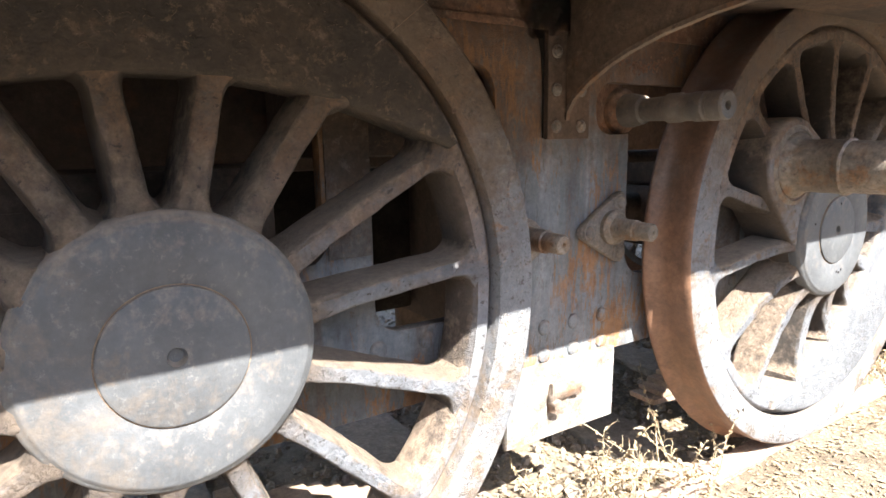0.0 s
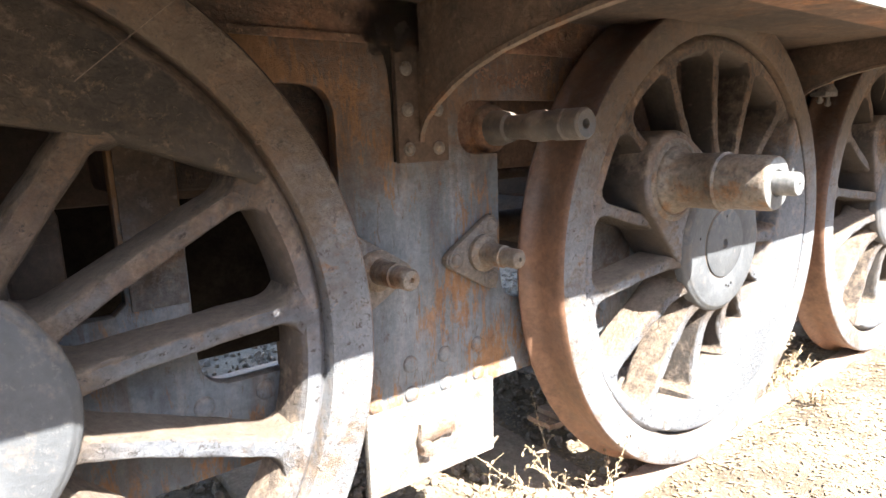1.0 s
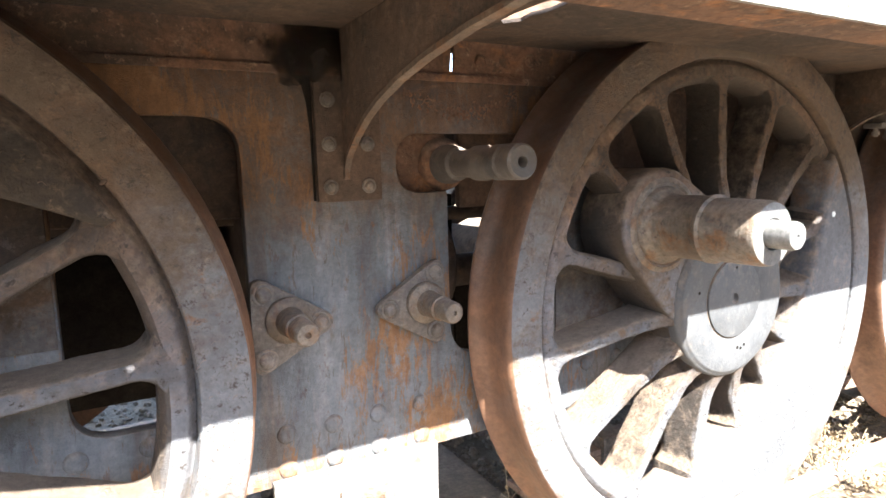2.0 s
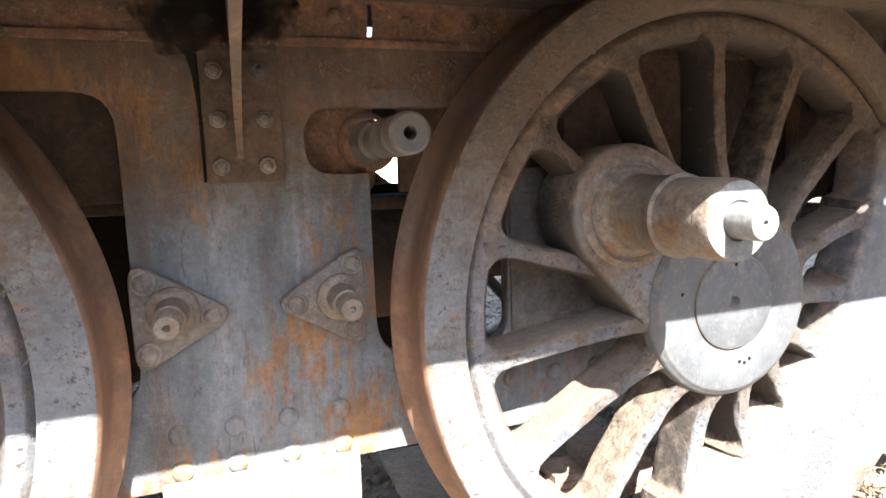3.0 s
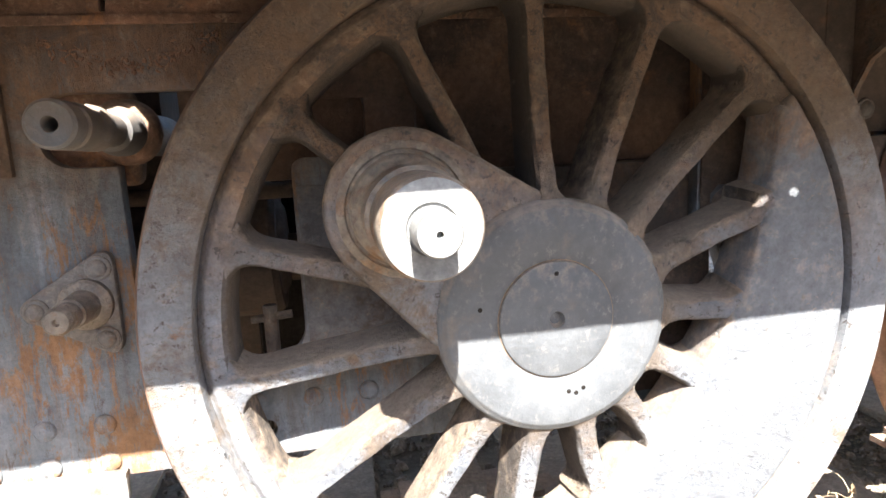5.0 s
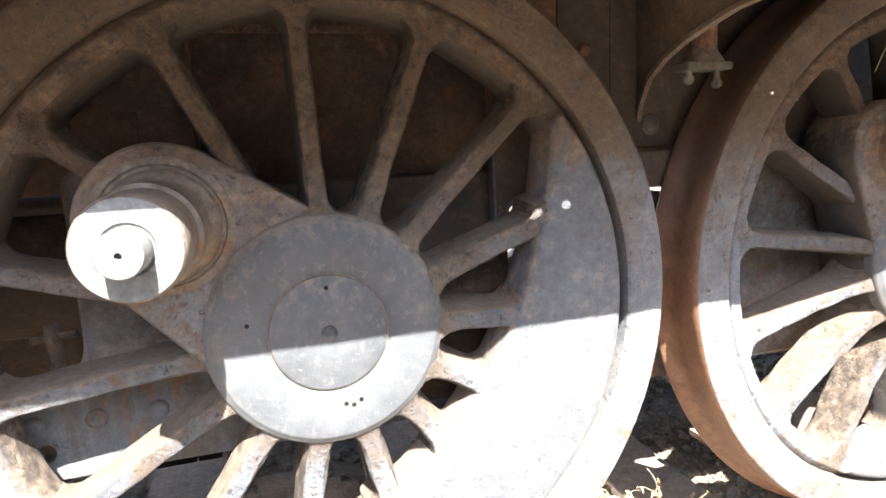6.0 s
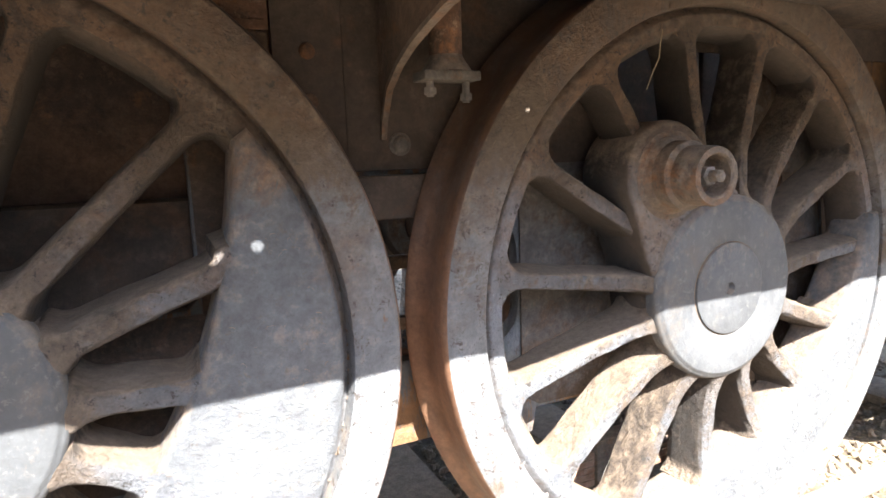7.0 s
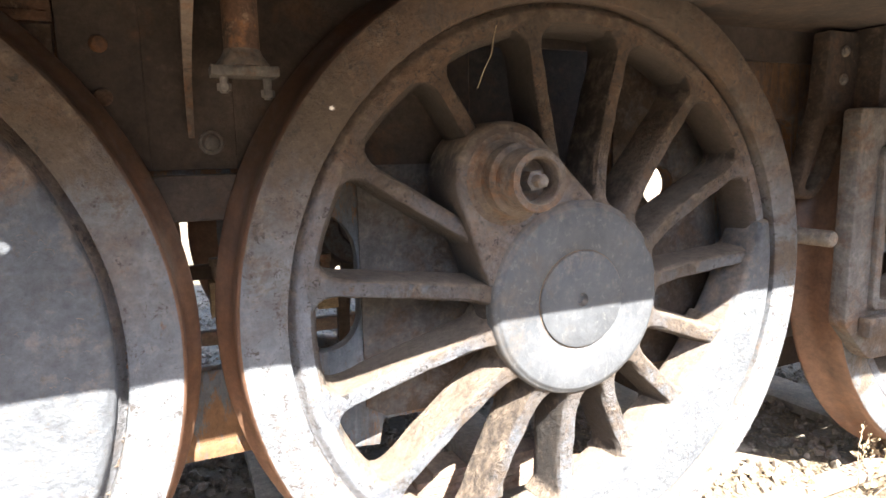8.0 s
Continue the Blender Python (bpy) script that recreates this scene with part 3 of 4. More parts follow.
horn = [(1.116, 0.44), (2.10, 0.44), (2.10, 0.80), (2.03, 1.10), (2.03, 1.245), (1.735, 1.245), (1.735, 0.785), (1.335, 0.785), (1.335, 1.245), (1.069, 1.245), (1.069, 0.47)]
part("horn_plate", plate(horn, (hand_hole,), 0.006, 0.002), HORN, engine_frame, "brown-grey horn plate beside the axle box", pose(0, PLATE_Y - 0.004, 0))
# thin cover that gives the frame plate a darker brown here
part("horn_plate", plate([(0.427, 0.46), (0.427, 0.885), (0.445, 0.905), (0.552, 0.905), (0.552, 1.25), (0.405, 1.25), (0.405, 0.762), (0.10, 0.762), (0.10, 0.46)], (), 0.006, 0.002), GRIMY, engine_frame, "dark brown plate beside the axle box", pose(0, PLATE_Y - 0.004, 0))
part("horn_plate", plate([(-0.438, 0.60), (-0.205, 0.60), (-0.205, 0.957), (-0.438, 0.957)], (), 0.006, 0.002), HORN, engine_frame, "brown-grey plate beside the axle box", pose(0, PLATE_Y - 0.004, 0))
part("horn_plate", plate([(-0.30, 0.96), (-0.205, 0.96), (-0.205, 1.25), (-0.46, 1.25), (-0.46, 1.115), (-0.30, 1.115)], (), 0.006, 0.002), SHEET, engine_frame, "rust-brown plate above the axle box", pose(0, PLATE_Y - 0.004, 0))
part("horn_plate", plate([(-1.612, 0.775), (-1.516, 0.775), (-1.516, 1.25), (-1.612, 1.25)], (), 0.006, 0.002), HORN, engine_frame, "grey plate beside the axle box", pose(0, PLATE_Y - 0.004, 0))
part("joint_strip", box(-3.1, 0.55, PLATE_Y - 0.02, PLATE_Y - 0.0135, 1.252, 1.268, 0.002), UPPER, engine_frame)

# triangular stud flanges
def stud_flange(cx, cz, flip, more):
    s = -1 if flip else 1
    f = part("stud_flange", plate(rounded([(cx - s * 0.053, cz + 0.112), (cx + s * 0.132, cz - 0.003), (cx - s * 0.053, cz - 0.108)], 0.046, 8), (), 0.02, 0.004), BOLT, engine_frame,
             "dusty triangular flange plate with three bolts", pose(0, PLATE_Y - 0.011, 0))
    part("stud", lathe([(0.046, 0), (0.046, -0.014), (0.040, -0.02), (0.030, -0.022), (0.028, -0.03), (0.027, -0.075 - more * 0.4), (0.0235, -0.078 - more * 0.4), (0.023, -0.108 - more), (0.019, -0.113 - more), (0.006, -0.114 - more), (0.004, -0.108 - more), (0, -0.108 - more)], 36),
         PIN, f, "round steel stud", pose(cx + (0.018 if s > 0 else 0.002), -0.008, cz + (0.012 if s > 0 else 0.004)))
    for bx, bz in ((cx - s * 0.028, cz + 0.068), (cx + s * 0.084, cz - 0.003), (cx - s * 0.028, cz - 0.064)):
        part("bolt", BOLT_HEAD, BOLT, f, "", pose(bx, -0.010, bz))


BOLT_HEAD = bolt_mesh(0.017, 0.014, BOLT)
SMALL_BOLT = bolt_mesh(0.0115, 0.011, BOLT)
stud_flange(-1.146, 0.762, False, 0.025)
stud_flange(-0.824, 0.766, True, 0.02)

# bracket under the running board
def curved_bracket(name, gx, x0, x1, z0, edge, bolts, label, mat):
    b = thing(name, label, "bracket")
    part("foot_plate", box(x0, x1, PLATE_Y - 0.016, PLATE_Y - 0.001, z0, 1.339, 0.003), mat, b)
    outline = edge + [(-0.505, 1.34), (PLATE_Y - 0.018, 1.34)]
    side = Matrix(((0, 0, 1, gx), (1, 0, 0, 0), (0, 1, 0, 0), (0, 0, 0, 1)))
    part("gusset", plate(outline, (), 0.010, 0.002, side), GRIMY, b)
    bm = bmesh.new()
    prev = None
    for i, (gy, gz) in enumerate(edge):
        wide = 0.0055 + 0.0045 * i / len(edge)
        cur = [bm.verts.new((gx + dx * wide, gy + dy, gz + dz)) for dx, dy, dz in ((-1, -0.002, -0.004), (1, -0.002, -0.004), (1, 0.003, 0.004), (-1, 0.003, 0.004))]
        if prev:
            for k in range(4):
                bm.faces.new((prev[k], prev[(k + 1) % 4], cur[(k + 1) % 4], cur[k]))
        else:
            bm.faces.new(cur)
        prev = cur
    bm.faces.new(prev[::-1])
    part("edge_strip", bm, RUSTPIN, b, "dusty rolled edge")
    for bx, bz in bolts:
        part("bolt", SMALL_BOLT if len(bolts) > 2 else BOLT_HEAD, BOLT, b, "", pose(bx, PLATE_Y - 0.016, bz))


curved_bracket("board_bracket", -0.99, -1.050, -0.912, 1.002,
               [(0.187, 1.05), (0.183, 1.07), (0.165, 1.097), (0.12, 1.13), (0.06, 1.163), (0.0, 1.187), (-0.08, 1.21), (-0.18, 1.23), (-0.3, 1.246), (-0.5, 1.262)],
               ((-1.024, 1.032), (-0.942, 1.032), (-1.024, 1.118), (-0.942, 1.118), (-1.024, 1.205), (-0.942, 1.205)), "dark rust-brown curved gusset bracket bolted to the frame", GRIMY)
curved_bracket("board_bracket", 0.757, 0.685, 0.835, 1.0,
               [(0.187, 1.062), (0.178, 1.095), (0.145, 1.15), (0.09, 1.185), (0.03, 1.209), (-0.03, 1.225), (-0.11, 1.243), (-0.25, 1.256), (-0.5, 1.264)],
               ((0.79, 1.05),), "dark rusty curved gusset bracket with one large bolt", DARK)
part("shelf_block", box(0.68, 0.90, PLATE_Y - 0.04, PLATE_Y - 0.002, 0.905, 0.992, 0.012), DARK, engine_frame)

# hanging leg with a two-bolt clamp
clamp = thing("hanging_clamp", "dusty pipe clamp with two bolts hanging under the board", "clamp")
part("leg", lathe([(0.030, 0), (0.030, -0.13)], 24, m=Matrix.Translation((0.845, 0.083, 1.18)) @ Matrix.Rotation(-math.pi / 2, 4, 'X')), UPPER, clamp)
part("flare", lathe([(0.046, 0), (0.044, -0.006), (0.033, -0.022), (0.030, -0.03)], 24, m=Matrix.Translation((0.845, 0.083, 1.172)) @ Matrix.Rotation(-math.pi / 2, 4, 'X')), BOLT, clamp)
part("clamp_plate", box(0.79, 0.902, 0.055, 0.112, 1.157, 1.174, 0.003), BOLT, clamp)
for bx, drop in ((0.812, 0.03), (0.884, 0.04)):
    bm = lathe([(0.007, 0), (0.007, drop), (0, drop)], 12, m=Matrix.Translation((bx, 0.083, 1.16)) @ Matrix.Rotation(-math.pi / 2, 4, 'X'))
    lathe([(0.0, drop - 0.016), (0.012, drop - 0.016), (0.012, drop - 0.004), (0, drop - 0.004)], 6, bm, Matrix.Translation((bx, 0.083, 1.16)) @ Matrix.Rotation(-math.pi / 2, 4, 'X'))
    part("bolt", bm, BOLT, clamp)

# shaft through the frame slot
shaft = thing("cross_shaft", "grey steel shaft end with a drilled centre", "shaft", pose(-0.737, 0, 1.073))
part("bar", lathe([(0, 0.02), (0.0092, 0.02), (0.0100, -0.066), (0.0115, -0.070), (0.030, -0.072), (0.0345, -0.067), (0.035, -0.032), (0.032, -0.029), (0.032, -0.022), (0.0352, -0.018),
                   (0.0355, 0.012), (0.033, 0.016), (0.0335, 0.05), (0.0365, 0.054), (0.0365, 0.085), (0.031, 0.09), (0.029, 0.16), (0.036, 0.165), (0.044, 0.20), (0.044, 0.5)], 40), HUB, shaft)
part("bearing", plate(rounded([(-0.16, -0.09), (0.012, -0.10), (0.020, -0.04), (0.020, 0.09), (-0.16, 0.09)], [0.05, 0.02, 0.02, 0.05, 0.05], 8), (), 0.05, 0.012), UPPER, shaft, "", pose(0, 0.272, 0))
part("collar", lathe([(0.062, 0.26), (0.060, 0.235), (0.052, 0.225), (0.04, 0.22)], 40), UPPER, shaft)

# hanging lower plate with a broken lug
low = thing("guard_plate", "sunlit pale plate hanging below the frame with a broken lug", "plate")
part("sheet", plate([(-1.178, 0.24), (-0.803, 0.238), (-0.800, 0.437), (-1.176, 0.437)], (), 0.022, 0.003), PALE_PLATE, low, "", pose(0, PLATE_Y - 0.013, 0))
lug = box(-1.045, -0.938, 0.160, 0.198, 0.338, 0.386, 0.008)
box(-1.046, -1.018, 0.150, 0.185, 0.306, 0.345, 0.008, lug)
bmesh.ops.subdivide_edges(lug, edges=lug.edges[:], cuts=2, use_grid_fill=True)
for v in lug.verts:
    v.co += 0.009 * noise.noise_vector(v.co * 34)
part("lug", lug, RUSTPIN, low, "rusty broken bracket lug")

# crust of rust and old paint along the ridge over the slot
dice = random.Random(11)
spots = []
for k in range(150):
    u = dice.random()
    spots.append((-0.85 + 0.30 * u, PLATE_Y - 0.001, 1.185 + 0.045 * abs(2 * u - 1) ** 1.5 + dice.gauss(0, 0.009), dice.uniform(0.003, 0.008), dice.uniform(0.0005, 0.0014)))
tagged(part("rust_crust", scabs(spots, dice), UPPER, engine_frame), "flaking rust crust above the slot", "", "", "stuff")
# grease on the frame
for gx, gz, gr, gy in ((-1.075, 1.305, 0.085, 0.0), (-1.03, 1.30, 0.07, 0.006), (-0.955, 1.31, 0.08, 0.006)):
    part("grease_stain", plate(circle(0, 0, gr, 60, 0.3), (), 0.002, 0.0005), STAIN, engine_frame, "black grease stain", pose(gx, PLATE_Y - 0.0225 - gy, gz))
run = [(-1.088, 1.252), (-1.0515, 1.252), (-1.0515, 1.005), (-1.0565, 1.005), (-1.0575, 1.14), (-1.0625, 1.20), (-1.070, 1.232)]
part("grease_run", plate(run, (), 0.002, 0.0005), GREASE_SHADE, engine_frame, "black grease run beside the bracket", pose(0, PLATE_Y - 0.0025, 0))

# ---- running board ----
EDGE_Y, EDGE_Z, DECK_Z = -0.52, 1.25, 1.345
board = thing("running_board", "long rusty steel running board with small holes", "running board")


def board_spot(x, y, z):
    return x - 0.02 * (DECK_Z - z) / SLOPE, y - (DECK_Z - z) / SLOPE


holes = [circle(*board_spot(0.482, 0.016, 0.905), 0.0105, 14), circle(*board_spot(0.423, 0.050, 0.866), 0.0105, 14),
         circle(*board_spot(0.983, 0.045, 1.084), 0.006, 12), circle(*board_spot(-1.41, 0.205, 0.594), 0.007, 12)]
holes.append([(-0.742, -0.05), (-0.740, -0.13), (-0.736, -0.15), (-0.738, -0.20), (-0.722, -0.215), (-0.716, -0.17), (-0.697, -0.16), (-0.690, -0.09),
              (-0.702, -0.05), (-0.694, -0.01), (-0.715, 0.02), (-0.735, 0.0), (-0.738, -0.03)])
part("deck", plate([(-6, EDGE_Y + 0.008), (7, EDGE_Y + 0.008), (7, 0.19), (-6, 0.19)], holes, 0.008, 0.001, Matrix.Translation((0, 0, DECK_Z))), GRIMY, board)
# brightness put into the colour: pale so the edge clips to white like sky
part("edge_web", box(-6, 7, EDGE_Y, EDGE_Y + 0.008, EDGE_Z, 1.36, 0.002), PALE_PLATE, board, "outer edge coloured pale to look brightly sunlit")
# unseen ledge, added to keep the sun off the axle guard
part("cab_floor", box(2.235, 7, -0.80, EDGE_Y - 0.003, EDGE_Z, EDGE_Z + 0.03, 0.004), UPPER, board)
part("edge_flange", box(-6, 7, EDGE_Y + 0.0085, EDGE_Y + 0.10, EDGE_Z + 0.003, EDGE_Z + 0.011, 0.002), UPPER, board)

# ---- boiler, ash pan and added far parts that shut out the light ----
boiler = thing("boiler", "dark rusty boiler barrel above the frame", "boiler", pose(0, 0.95, 2.35))
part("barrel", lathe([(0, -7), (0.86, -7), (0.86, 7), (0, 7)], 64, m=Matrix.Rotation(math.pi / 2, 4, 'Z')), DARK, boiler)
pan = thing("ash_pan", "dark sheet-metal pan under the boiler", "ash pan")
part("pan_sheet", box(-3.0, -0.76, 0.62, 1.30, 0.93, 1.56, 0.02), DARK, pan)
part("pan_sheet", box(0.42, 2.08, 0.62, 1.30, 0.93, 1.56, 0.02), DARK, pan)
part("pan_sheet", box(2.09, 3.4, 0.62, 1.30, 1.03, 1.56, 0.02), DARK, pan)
# added blocks and screens hide daylight; the black ones paint the interior as shade
part("hopper", box(-3.0, -1.16, 0.66, 1.28, 0.50, 0.94, 0.02), GREASE_SHADE, pan)
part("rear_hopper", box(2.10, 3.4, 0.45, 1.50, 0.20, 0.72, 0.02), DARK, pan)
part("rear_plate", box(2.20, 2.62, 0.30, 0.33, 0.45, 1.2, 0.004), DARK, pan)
part("stretcher", box(-0.615, -0.365, 0.85, 0.90, 0.1, 0.975, 0.004), GREASE_SHADE, pan)
part("stretcher", box(-0.36, -0.29, 0.85, 0.90, 0.1, 0.70, 0.004), GREASE_SHADE, pan)
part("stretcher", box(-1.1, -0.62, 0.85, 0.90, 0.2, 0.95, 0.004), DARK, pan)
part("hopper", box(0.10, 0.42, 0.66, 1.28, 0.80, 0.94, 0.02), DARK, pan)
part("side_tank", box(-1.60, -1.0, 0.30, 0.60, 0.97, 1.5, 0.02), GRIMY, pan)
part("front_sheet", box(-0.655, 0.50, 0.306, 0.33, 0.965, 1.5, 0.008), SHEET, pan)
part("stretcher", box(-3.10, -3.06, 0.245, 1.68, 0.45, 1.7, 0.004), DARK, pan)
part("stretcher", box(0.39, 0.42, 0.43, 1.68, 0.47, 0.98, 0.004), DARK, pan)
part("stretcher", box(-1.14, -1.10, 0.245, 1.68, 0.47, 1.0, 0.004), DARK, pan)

# axle boxes beside the hubs
for wx in (-1.935, 0.0, 1.5, 3.08):
    ab = thing("axle_box", "dusty cast axle box in the frame", "axle box", pose(wx, 0, HUB_Z), "axle boxes")
    for side in (-0.19, 0.19):
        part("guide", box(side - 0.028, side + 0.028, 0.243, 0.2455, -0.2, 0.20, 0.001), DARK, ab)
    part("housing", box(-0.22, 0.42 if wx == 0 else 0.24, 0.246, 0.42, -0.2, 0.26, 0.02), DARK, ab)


# leaf springs under the axles
def leaf_spring(cx):
    sp = thing("leaf_spring", "rusty stack of spring leaves under the axle", "spring", None, "leaf springs")
    for k in range(5):
        half, bm = 0.33 - 0.045 * k, bmesh.new()
        rows = []
        for i in range(17):
            u = -half + 2 * half * i / 16
            z = 0.105 + 0.02 * k + 0.10 * (u / 0.52) ** 2 * 0.4
            rows.append([bm.verts.new((cx + u, y, z + dz)) for y, dz in ((0.31, 0), (0.41, 0), (0.41, 0.017), (0.31, 0.017))])
        for a, b in zip(rows, rows[1:]):
            for q in range(4):
                bm.faces.new((a[q], a[(q + 1) % 4], b[(q + 1) % 4], b[q]))
        bm.faces.new(rows[0])
        bm.faces.new(rows[-1][::-1])
        part("leaf", bm, RAIL, sp)
    part("buckle", box(cx - 0.05, cx + 0.05, 0.298, 0.422, 0.095, 0.24, 0.006), BOLT, sp)


for cx in (-1.78, -0.12, 1.42):
    leaf_spring(cx)

# stay with a tee bolt seen through the main opening
tee = thing("brake_hanger", "dark brake hanger with a cross pin", "brake hanger")
part("rod", tube([(-0.518, 0.285, 0.40), (-0.518, 0.285, 0.712)], 0.0145, 18), RUSTPIN, tee)
part("cross_pin", tube([(-0.557, 0.285, 0.684), (-0.474, 0.285, 0.690)], 0.0085, 14), RUSTPIN, tee)
cyl = thing("air_cylinder", "dark round cylinder behind the frame", "cylinder", pose(-0.70, 0.72, 0.77))
part("shell", lathe([(0, -0.18), (0.165, -0.18), (0.18, -0.165), (0.18, 0.165), (0.165, 0.18), (0, 0.18)], 40, m=Matrix.Rotation(math.pi / 2, 4, 'Z')), DARK, cyl)
part("end_cap", lathe([(0, 0.235), (0.03, 0.235), (0.035, 0.23), (0.035, 0.20), (0.11, 0.195), (0.13, 0.18)], 32, m=Matrix.Rotation(-math.pi / 2, 4, 'Z')), DARK, cyl)
roll = thing("brake_shaft", "dark round brake shaft across the frame", "shaft")
part("bar", tube([(-0.50, 0.74, 0.725), (0.10, 0.74, 0.725)], 0.055, 20), DARK, roll)
part("pipe", tube([(-0.9, 0.55, 0.935), (1.7, 0.55, 0.925)], 0.02, 12), DARK, tagged(new("air_pipe"), "dark pipe running along the frame", "pipe"))

rig = thing("brake_rod", "brake beam with jaws coloured as if sunlit, nuts and a fork", "brake rod", pose(0.86, 0.95, 0))
part("cross_bar", box(-0.40, 0.30, -0.015, 0.015, 0.655, 0.70, 0.004), DARK, rig)
# sunlight put into the colour: the jaws borrow the pale stem tone
for jx, jz, jw in ((-0.04, 0.60, 0.028), (0.295, 0.585, 0.034)):
    part("jaw", box(jx - jw, jx + jw, -0.05, 0.02, jz - 0.06, jz + 0.05, 0.006), STEM, rig, "cast jaw in a pale tone as if sunlit")
    part("pin", lathe([(0.016, 0), (0.016, 0.05), (0.022, 0.052), (0.022, 0.075), (0, 0.078)], 16, m=Matrix.Translation((jx, -0.02, jz + 0.045)) @ Matrix.Rotation(math.pi / 2, 4, 'X')), RAIL, rig)
part("fork", box(0.33, 0.37, -0.03, 0.0, 0.40, 0.56, 0.006), DARK, rig)
part("lower_bar", box(-0.1, 0.62, 0.03, 0.07, 0.43, 0.475, 0.006), RAIL, rig)

# ---- axle guard and hanger at the last wheel ----
guard = thing("axle_guard", "grey cast axle guard with a ledge", "axle guard")
part("guard_plate", plate(rounded([(2.335, 0.54), (2.45, 0.425), (3.2, 0.425), (3.2, 1.115), (2.335, 1.115)], [0.02, 0.03, 0.01, 0.01, 0.02]),
                          (rounded([(2.435, 0.585), (2.95, 0.585), (2.95, 1.005), (2.435, 1.005)], 0.025),), 0.05, 0.008), HORN, guard, "grey guard plate with a square window", pose(0, -0.005, 0))
part("inner_lip", plate(rounded([(2.422, 0.572), (2.963, 0.572), (2.963, 1.018), (2.422, 1.018)], 0.03), (rounded([(2.45, 0.60), (2.935, 0.60), (2.935, 0.99), (2.45, 0.99)], 0.02),), 0.018, 0.004), HORN, guard, "", pose(0, -0.036, 0))
part("ledge", box(2.385, 3.2, -0.065, -0.031, 0.505, 0.56, 0.01), HORN, guard)
part("top_block", box(2.50, 3.2, 0.03, 0.17, 1.12, 1.338, 0.01), GRIMY, guard)
part("cross_tie", box(2.50, 3.2, 0.025, 0.06, 0.44, 0.50, 0.006), HORN, guard)
hanger = thing("spring_hanger", "dark forged hanger with a long slot", "hanger")
part("link", plate(rounded([(2.285, 0.89), (2.345, 0.865), (2.425, 0.93), (2.500, 1.13), (2.510, 1.33), (2.375, 1.33), (2.365, 1.13)], [0.02, 0.03, 0.05, 0.06, 0.01, 0.01, 0.05], 8),
                   (rounded([(2.318, 0.905), (2.355, 0.895), (2.405, 0.95), (2.455, 1.075), (2.385, 1.075)], [0.012, 0.02, 0.02, 0.02, 0.02]),), 0.05, 0.008), GRIMY, hanger, "", pose(0, 0.12, 0))
for bz in (1.20, 1.275):
    part("bolt", SMALL_BOLT, BOLT, hanger, "", pose(2.44, 0.094, bz))
peg = thing("stud_pin", "rusty round steel pin sticking out of the frame", "pin")
part("rod", lathe([(0.028, 0.22), (0.028, 0.10), (0.022, 0.09), (0.022, 0.0), (0.018, -0.006), (0, -0.006)], 28, m=Matrix.Translation((2.252, -0.03, 0.782))), PIN, peg)

# ---- ground, rails ----
def spread(lo, hi, far, fine):
    near = list(np.arange(lo, hi, fine))
    steps = [hi + fine * 1.5 ** k for k in range(1, 40) if hi + fine * 1.5 ** k < far] + [far]
    return [lo - (s - hi) for s in steps][::-1] + near + [hi] + steps


def ground_height(x, y):
    z = -0.032 + 0.022 * noise.noise((x * 1.1, y * 1.1, 0)) + 0.012 * noise.noise((x * 4.3, y * 4.3, 3)) + 0.006 * noise.noise((x * 13, y * 13, 7))
    if -0.06 < y < 0.24:
        z -= 0.022 * min(1, (y + 0.06) / 0.06, (0.24 - y) / 0.06)
    if 0.2 < y < 1.7:
        z -= 0.05 * min(1, (y - 0.2) / 0.25, (1.7 - y) / 0.25)
    if y > 3:
        z += min(0.4, (y - 3) * 0.03)
    return z


xs, ys = spread(-3.2, 4.2, 900, 0.05), spread(-1.6, 2.4, 900, 0.05)
verts = [(x, y, ground_height(x, y)) for y in ys for x in xs]
nx = len(xs)
faces = [(j * nx + i, j * nx + i + 1, (j + 1) * nx + i + 1, (j + 1) * nx + i) for j in range(len(ys) - 1) for i in range(nx - 1)]
me = bpy.data.meshes.new("ground")
me.from_pydata(verts, [], faces)
for f in me.polygons:
    f.use_smooth = True
me.materials.append(EARTH)
tagged(new("ground", me), "dry pale earth strewn with dead leaves", "ground", "", "structure")


def rail(y):
    section = rounded([(-0.035, -0.003), (0.035, -0.003), (0.035, -0.03), (0.009, -0.045), (0.009, -0.12), (0.06, -0.135), (0.06, -0.145), (-0.06, -0.145), (-0.06, -0.135), (-0.009, -0.12), (-0.009, -0.045), (-0.035, -0.03)], 0.006, 3)
    bm = bmesh.new()
    cuts = np.arange(-20, 20.1, 0.25)
    rows = [[bm.verts.new((x, y + a + 0.002 * noise.noise((x, 1, 2)), b)) for a, b in section] for x in cuts]
    for a, b in zip(rows, rows[1:]):
        for k in range(len(section)):
            bm.faces.new((a[k], a[(k + 1) % len(section)], b[(k + 1) % len(section)], b[k]))
    ob = new("rail", finish(bm, RAIL))
    return tagged(ob, "rusty steel rail half buried in earth", "rail", "rails")


rail(0.088)
rail(1.842)
SLEEPER = finish(box(-0.12, 0.12, 0.16, 1.77, -0.16, -0.055, 0.012), WOOD)
for k in range(9):
    ob = new("sleeper", SLEEPER)
    ob.matrix_basis = pose(-2.6 + 0.72 * k, 0, random.uniform(-0.01, 0.01), 0, 0, random.uniform(-1.5, 1.5))
    tagged(ob, "weathered wooden sleeper between the rails", "sleeper", "sleepers")

# far side: a pale yard wall and an old sleeper pile
wall = thing("yard_wall", "pale plastered yard wall beyond the far rail", "wall", None, "", "structure")
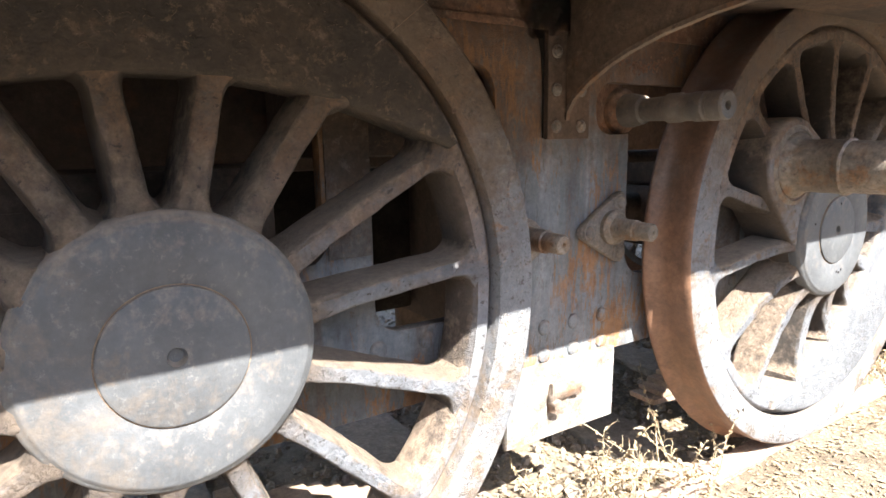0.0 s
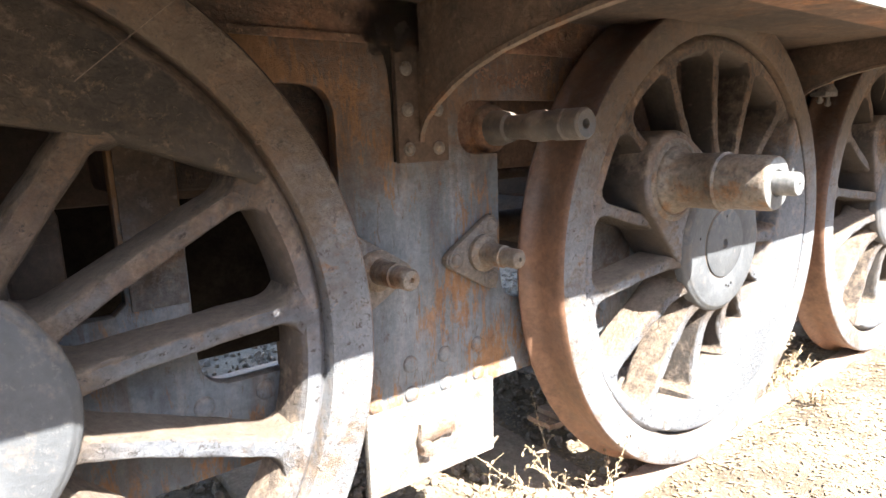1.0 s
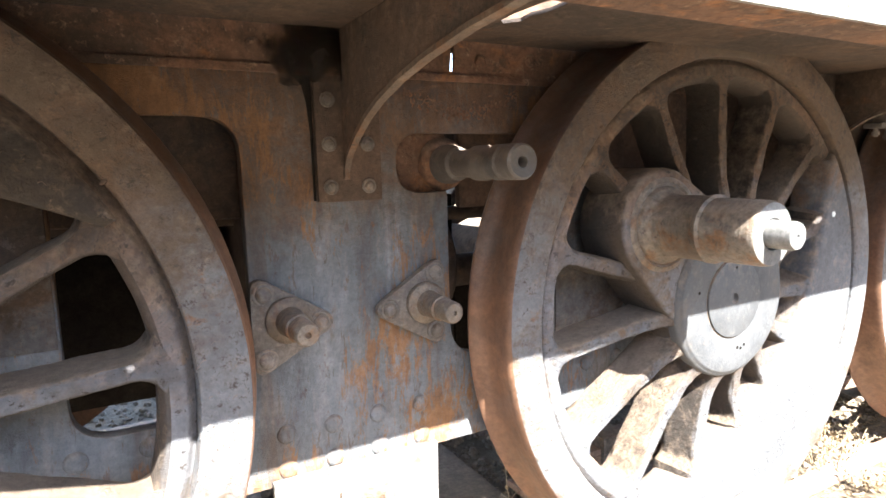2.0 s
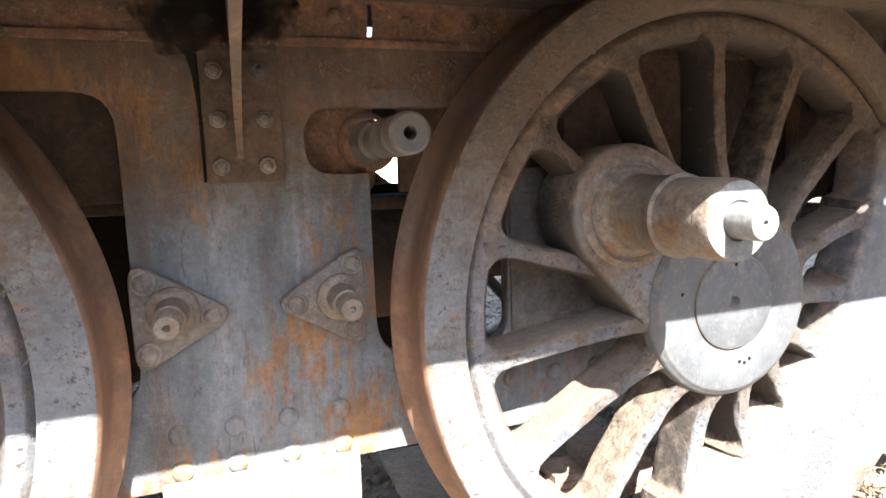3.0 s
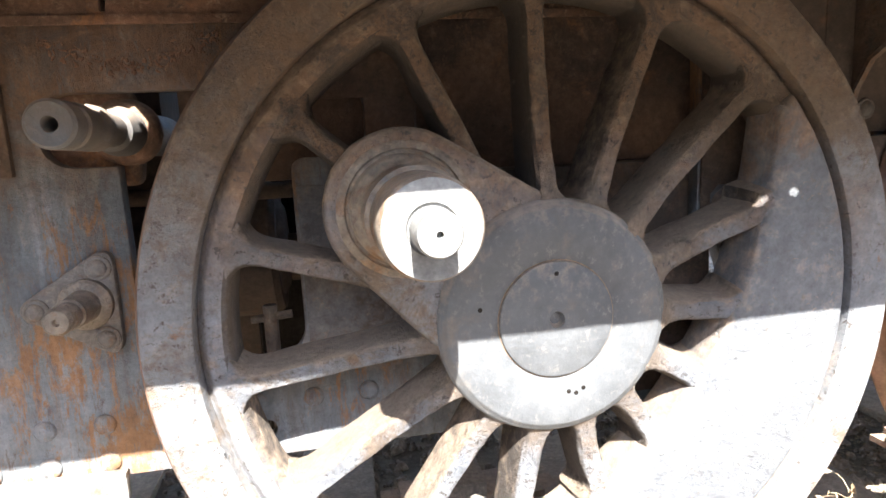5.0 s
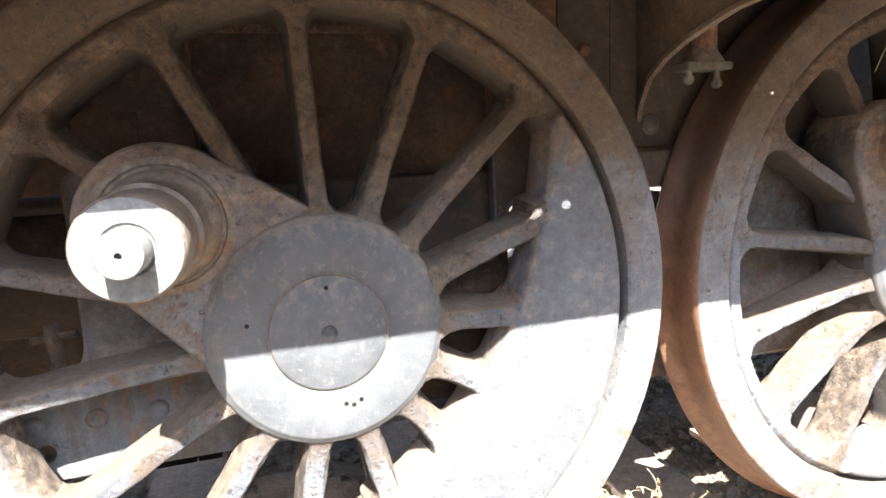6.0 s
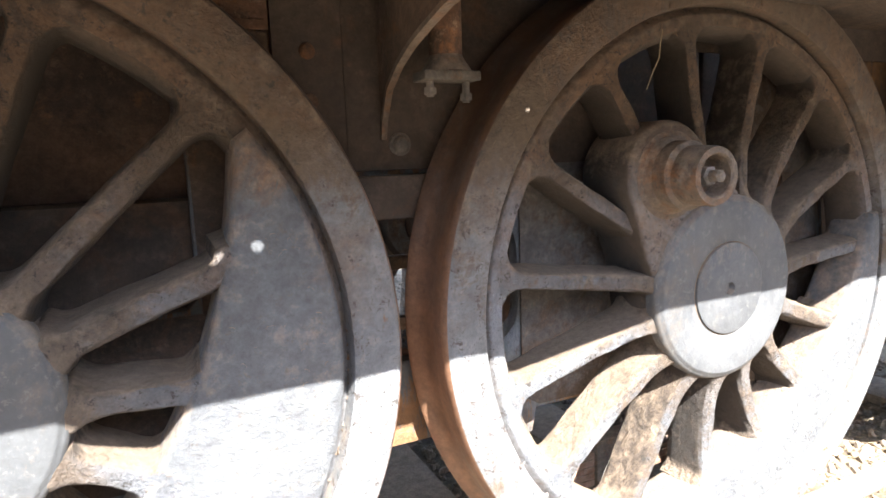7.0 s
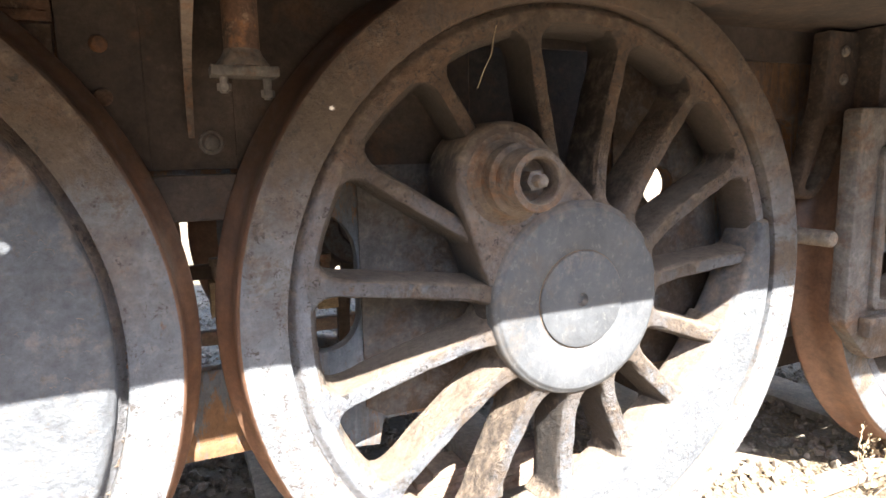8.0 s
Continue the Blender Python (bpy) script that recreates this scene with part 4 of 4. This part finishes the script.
# unseen wall behind the camera, added to cut the frontal sky light
yard = thing("yard_wall", "unseen wall added behind the camera to block low sky", "wall", None, "", "structure")
part("wall_face", box(-30, 40, -5.3, -5.0, -0.2, 2.7, 0.02), WALL, yard)
part("wall_face", box(-30, 40, 14.0, 14.3, -0.2, 3.2, 0.02), WALL, wall)

# dead leaves and small stones
def scatter_leaves(count, x0, x1, y0, y1):
    vs, fs = [], []
    for _ in range(count):
        x, y = random.uniform(x0, x1), random.uniform(y0, y1)
        size = random.uniform(0.004, 0.013)
        rot = Euler((random.gauss(0, 0.16), random.gauss(0, 0.16), random.uniform(0, 6.28))).to_matrix()
        curl, wide = random.uniform(0.1, 0.5), random.uniform(0.25, 0.5)
        base = Vector((x, y, ground_height(x, y) + random.uniform(0.002, 0.007)))
        pts = ((-1, 0, 0), (-0.35, wide, curl * 0.5), (0.35, wide * 0.8, curl * 0.5), (1, 0, curl * 0.3), (0.35, -wide * 0.8, curl * 0.6), (-0.35, -wide, curl * 0.4), (0, 0, 0))
        o = len(vs)
        vs += [base + rot @ (Vector(p) * size) for p in pts]
        fs += [(o, o + 6, o + 1), (o + 1, o + 6, o + 2), (o + 2, o + 6, o + 3), (o + 3, o + 6, o + 4), (o + 4, o + 6, o + 5), (o + 5, o + 6, o)]
    me = bpy.data.meshes.new("leaves")
    me.from_pydata(vs, [], fs)
    me.materials.append(LEAF)
    return me


tagged(new("leaf_litter", scatter_leaves(24000, -2.2, 3.6, -0.9, 0.9)), "dry fallen leaves scattered on pale earth", "leaf litter", "", "stuff")


def scatter_stones(count, x0, x1, y0, y1):
    vs, fs = [], []
    ico = bmesh.new()
    bmesh.ops.create_icosphere(ico, subdivisions=1, radius=1)
    pts, tris = [v.co.copy() for v in ico.verts], [[v.index for v in f.verts] for f in ico.faces]
    ico.free()
    for _ in range(count):
        x, y = random.uniform(x0, x1), random.uniform(y0, y1)
        s = random.uniform(0.006, 0.02) * random.choice((1, 1, 1.5))
        rot = Euler([random.uniform(0, 6.28) for _ in range(3)]).to_matrix() @ Matrix.Diagonal((random.uniform(0.7, 1.3), random.uniform(0.6, 1), random.uniform(0.4, 0.8)))
        base, o = Vector((x, y, ground_height(x, y) + 0.003)), len(vs)
        vs += [base + rot @ (p * s * random.uniform(0.85, 1.15)) for p in pts]
        fs += [[o + i for i in t] for t in tris]
    me = bpy.data.meshes.new("stones")
    me.from_pydata(vs, [], fs)
    me.materials.append(STONE)
    return me


tagged(new("ballast", scatter_stones(16000, -2.2, 3.6, 0.1, 4.0)), "small grey-brown ballast stones on the earth", "ballast", "", "stuff")


# dry weeds
def weed(x, y, height, stems, lean, spreadx):
    w = thing("dry_weed", "dry straggly weed with tiny pale leaves", "weed", pose(x, y, ground_height(x, y) - 0.01), "weeds")
    stalk, leaves = bmesh.new(), bmesh.new()
    for s in range(stems):
        d = Vector((lean[0] + random.uniform(-spreadx, spreadx), lean[1] + random.uniform(-0.4, 0.4), 1)).normalized()
        p, pts = Vector((random.uniform(-0.03, 0.03), random.uniform(-0.03, 0.03), 0)), []
        h = height * random.uniform(0.5, 1.0)
        for i in range(11):
            pts.append(p.copy())
            d = (d + Vector((random.uniform(-0.2, 0.2), random.uniform(-0.2, 0.2), random.uniform(-0.14, 0.08)))).normalized()
            p = p + d * h / 10
        tube(pts, 0.0022, 6, stalk, 0.4)
        for i in range(3, 11):
            for _ in range(3):
                q = pts[i] + Vector([random.uniform(-0.006, 0.006) for _ in range(3)])
                if random.random() < 0.35:
                    e = q + Vector((random.uniform(-0.04, 0.04), random.uniform(-0.03, 0.03), random.uniform(-0.01, 0.04)))
                    tube([q, (q + e) / 2 + Vector((0, 0, 0.006)), e], 0.001, 4, stalk, 0.6)
                    q = e
                rot = Euler([random.uniform(0, 6.28) for _ in range(3)]).to_matrix()
                size = random.uniform(0.005, 0.011)
                vv = [leaves.verts.new(q + rot @ (Vector(c) * size)) for c in ((-1, 0, 0), (0, 0.5, 0.2), (1, 0, 0), (0, -0.5, 0.2))]
                leaves.faces.new(vv)
    part("stem", stalk, STEM, w)
    part("foliage", leaves, LEAF, w)


for wx, wy, wh, ws, ln, sx in ((-0.42, 0.16, 0.62, 4, (-1.5, -0.12), 0.35), (-0.50, 0.14, 0.52, 5, (-1.0, -0.15), 0.5), (-0.58, 0.18, 0.42, 5, (-0.6, -0.1), 0.6), (-0.86, 0.10, 0.26, 4, (0.2, -0.1), 0.4),
                               (-0.46, 0.06, 0.34, 6, (-0.2, -0.2), 0.8), (-0.80, 0.20, 0.28, 5, (0, 0), 0.5), (-0.95, 0.22, 0.22, 4, (0.2, 0), 0.4), (0.66, 0.12, 0.30, 5, (0.6, -0.1), 0.7), (0.78, 0.20, 0.22, 6, (0.1, 0), 0.5),
                               (0.95, 0.18, 0.16, 5, (0, 0), 0.5), (0.70, -0.02, 0.12, 4, (0, 0), 0.4), (2.60, 0.05, 0.34, 6, (0.2, 0), 0.6), (2.78, 0.08, 0.30, 5, (0, 0), 0.6), (2.42, 0.10, 0.12, 4, (0, 0), 0.5)):
    weed(wx, wy, wh, ws, ln, sx)


# loose fibre
fibre = thing("hanging_fibre", "thin pale loose fibre hanging from the wheel rim", "fibre")
part("strand", tube([(1.312, 0.03, 1.262), (1.303, 0.026, 1.235), (1.296, 0.022, 1.205), (1.279, 0.022, 1.175), (1.268, 0.026, 1.143)], 0.0012, 6), STEM, fibre)
thread = thing("loose_wire", "thin loose wire hanging from the running board", "wire")
part("strand", tube([(-1.70, -0.205, 1.123), (-1.65, -0.22, 1.165), (-1.55, -0.22, 1.248), (-1.44, -0.22, 1.34)], 0.0005, 6), RUSTPIN, thread)
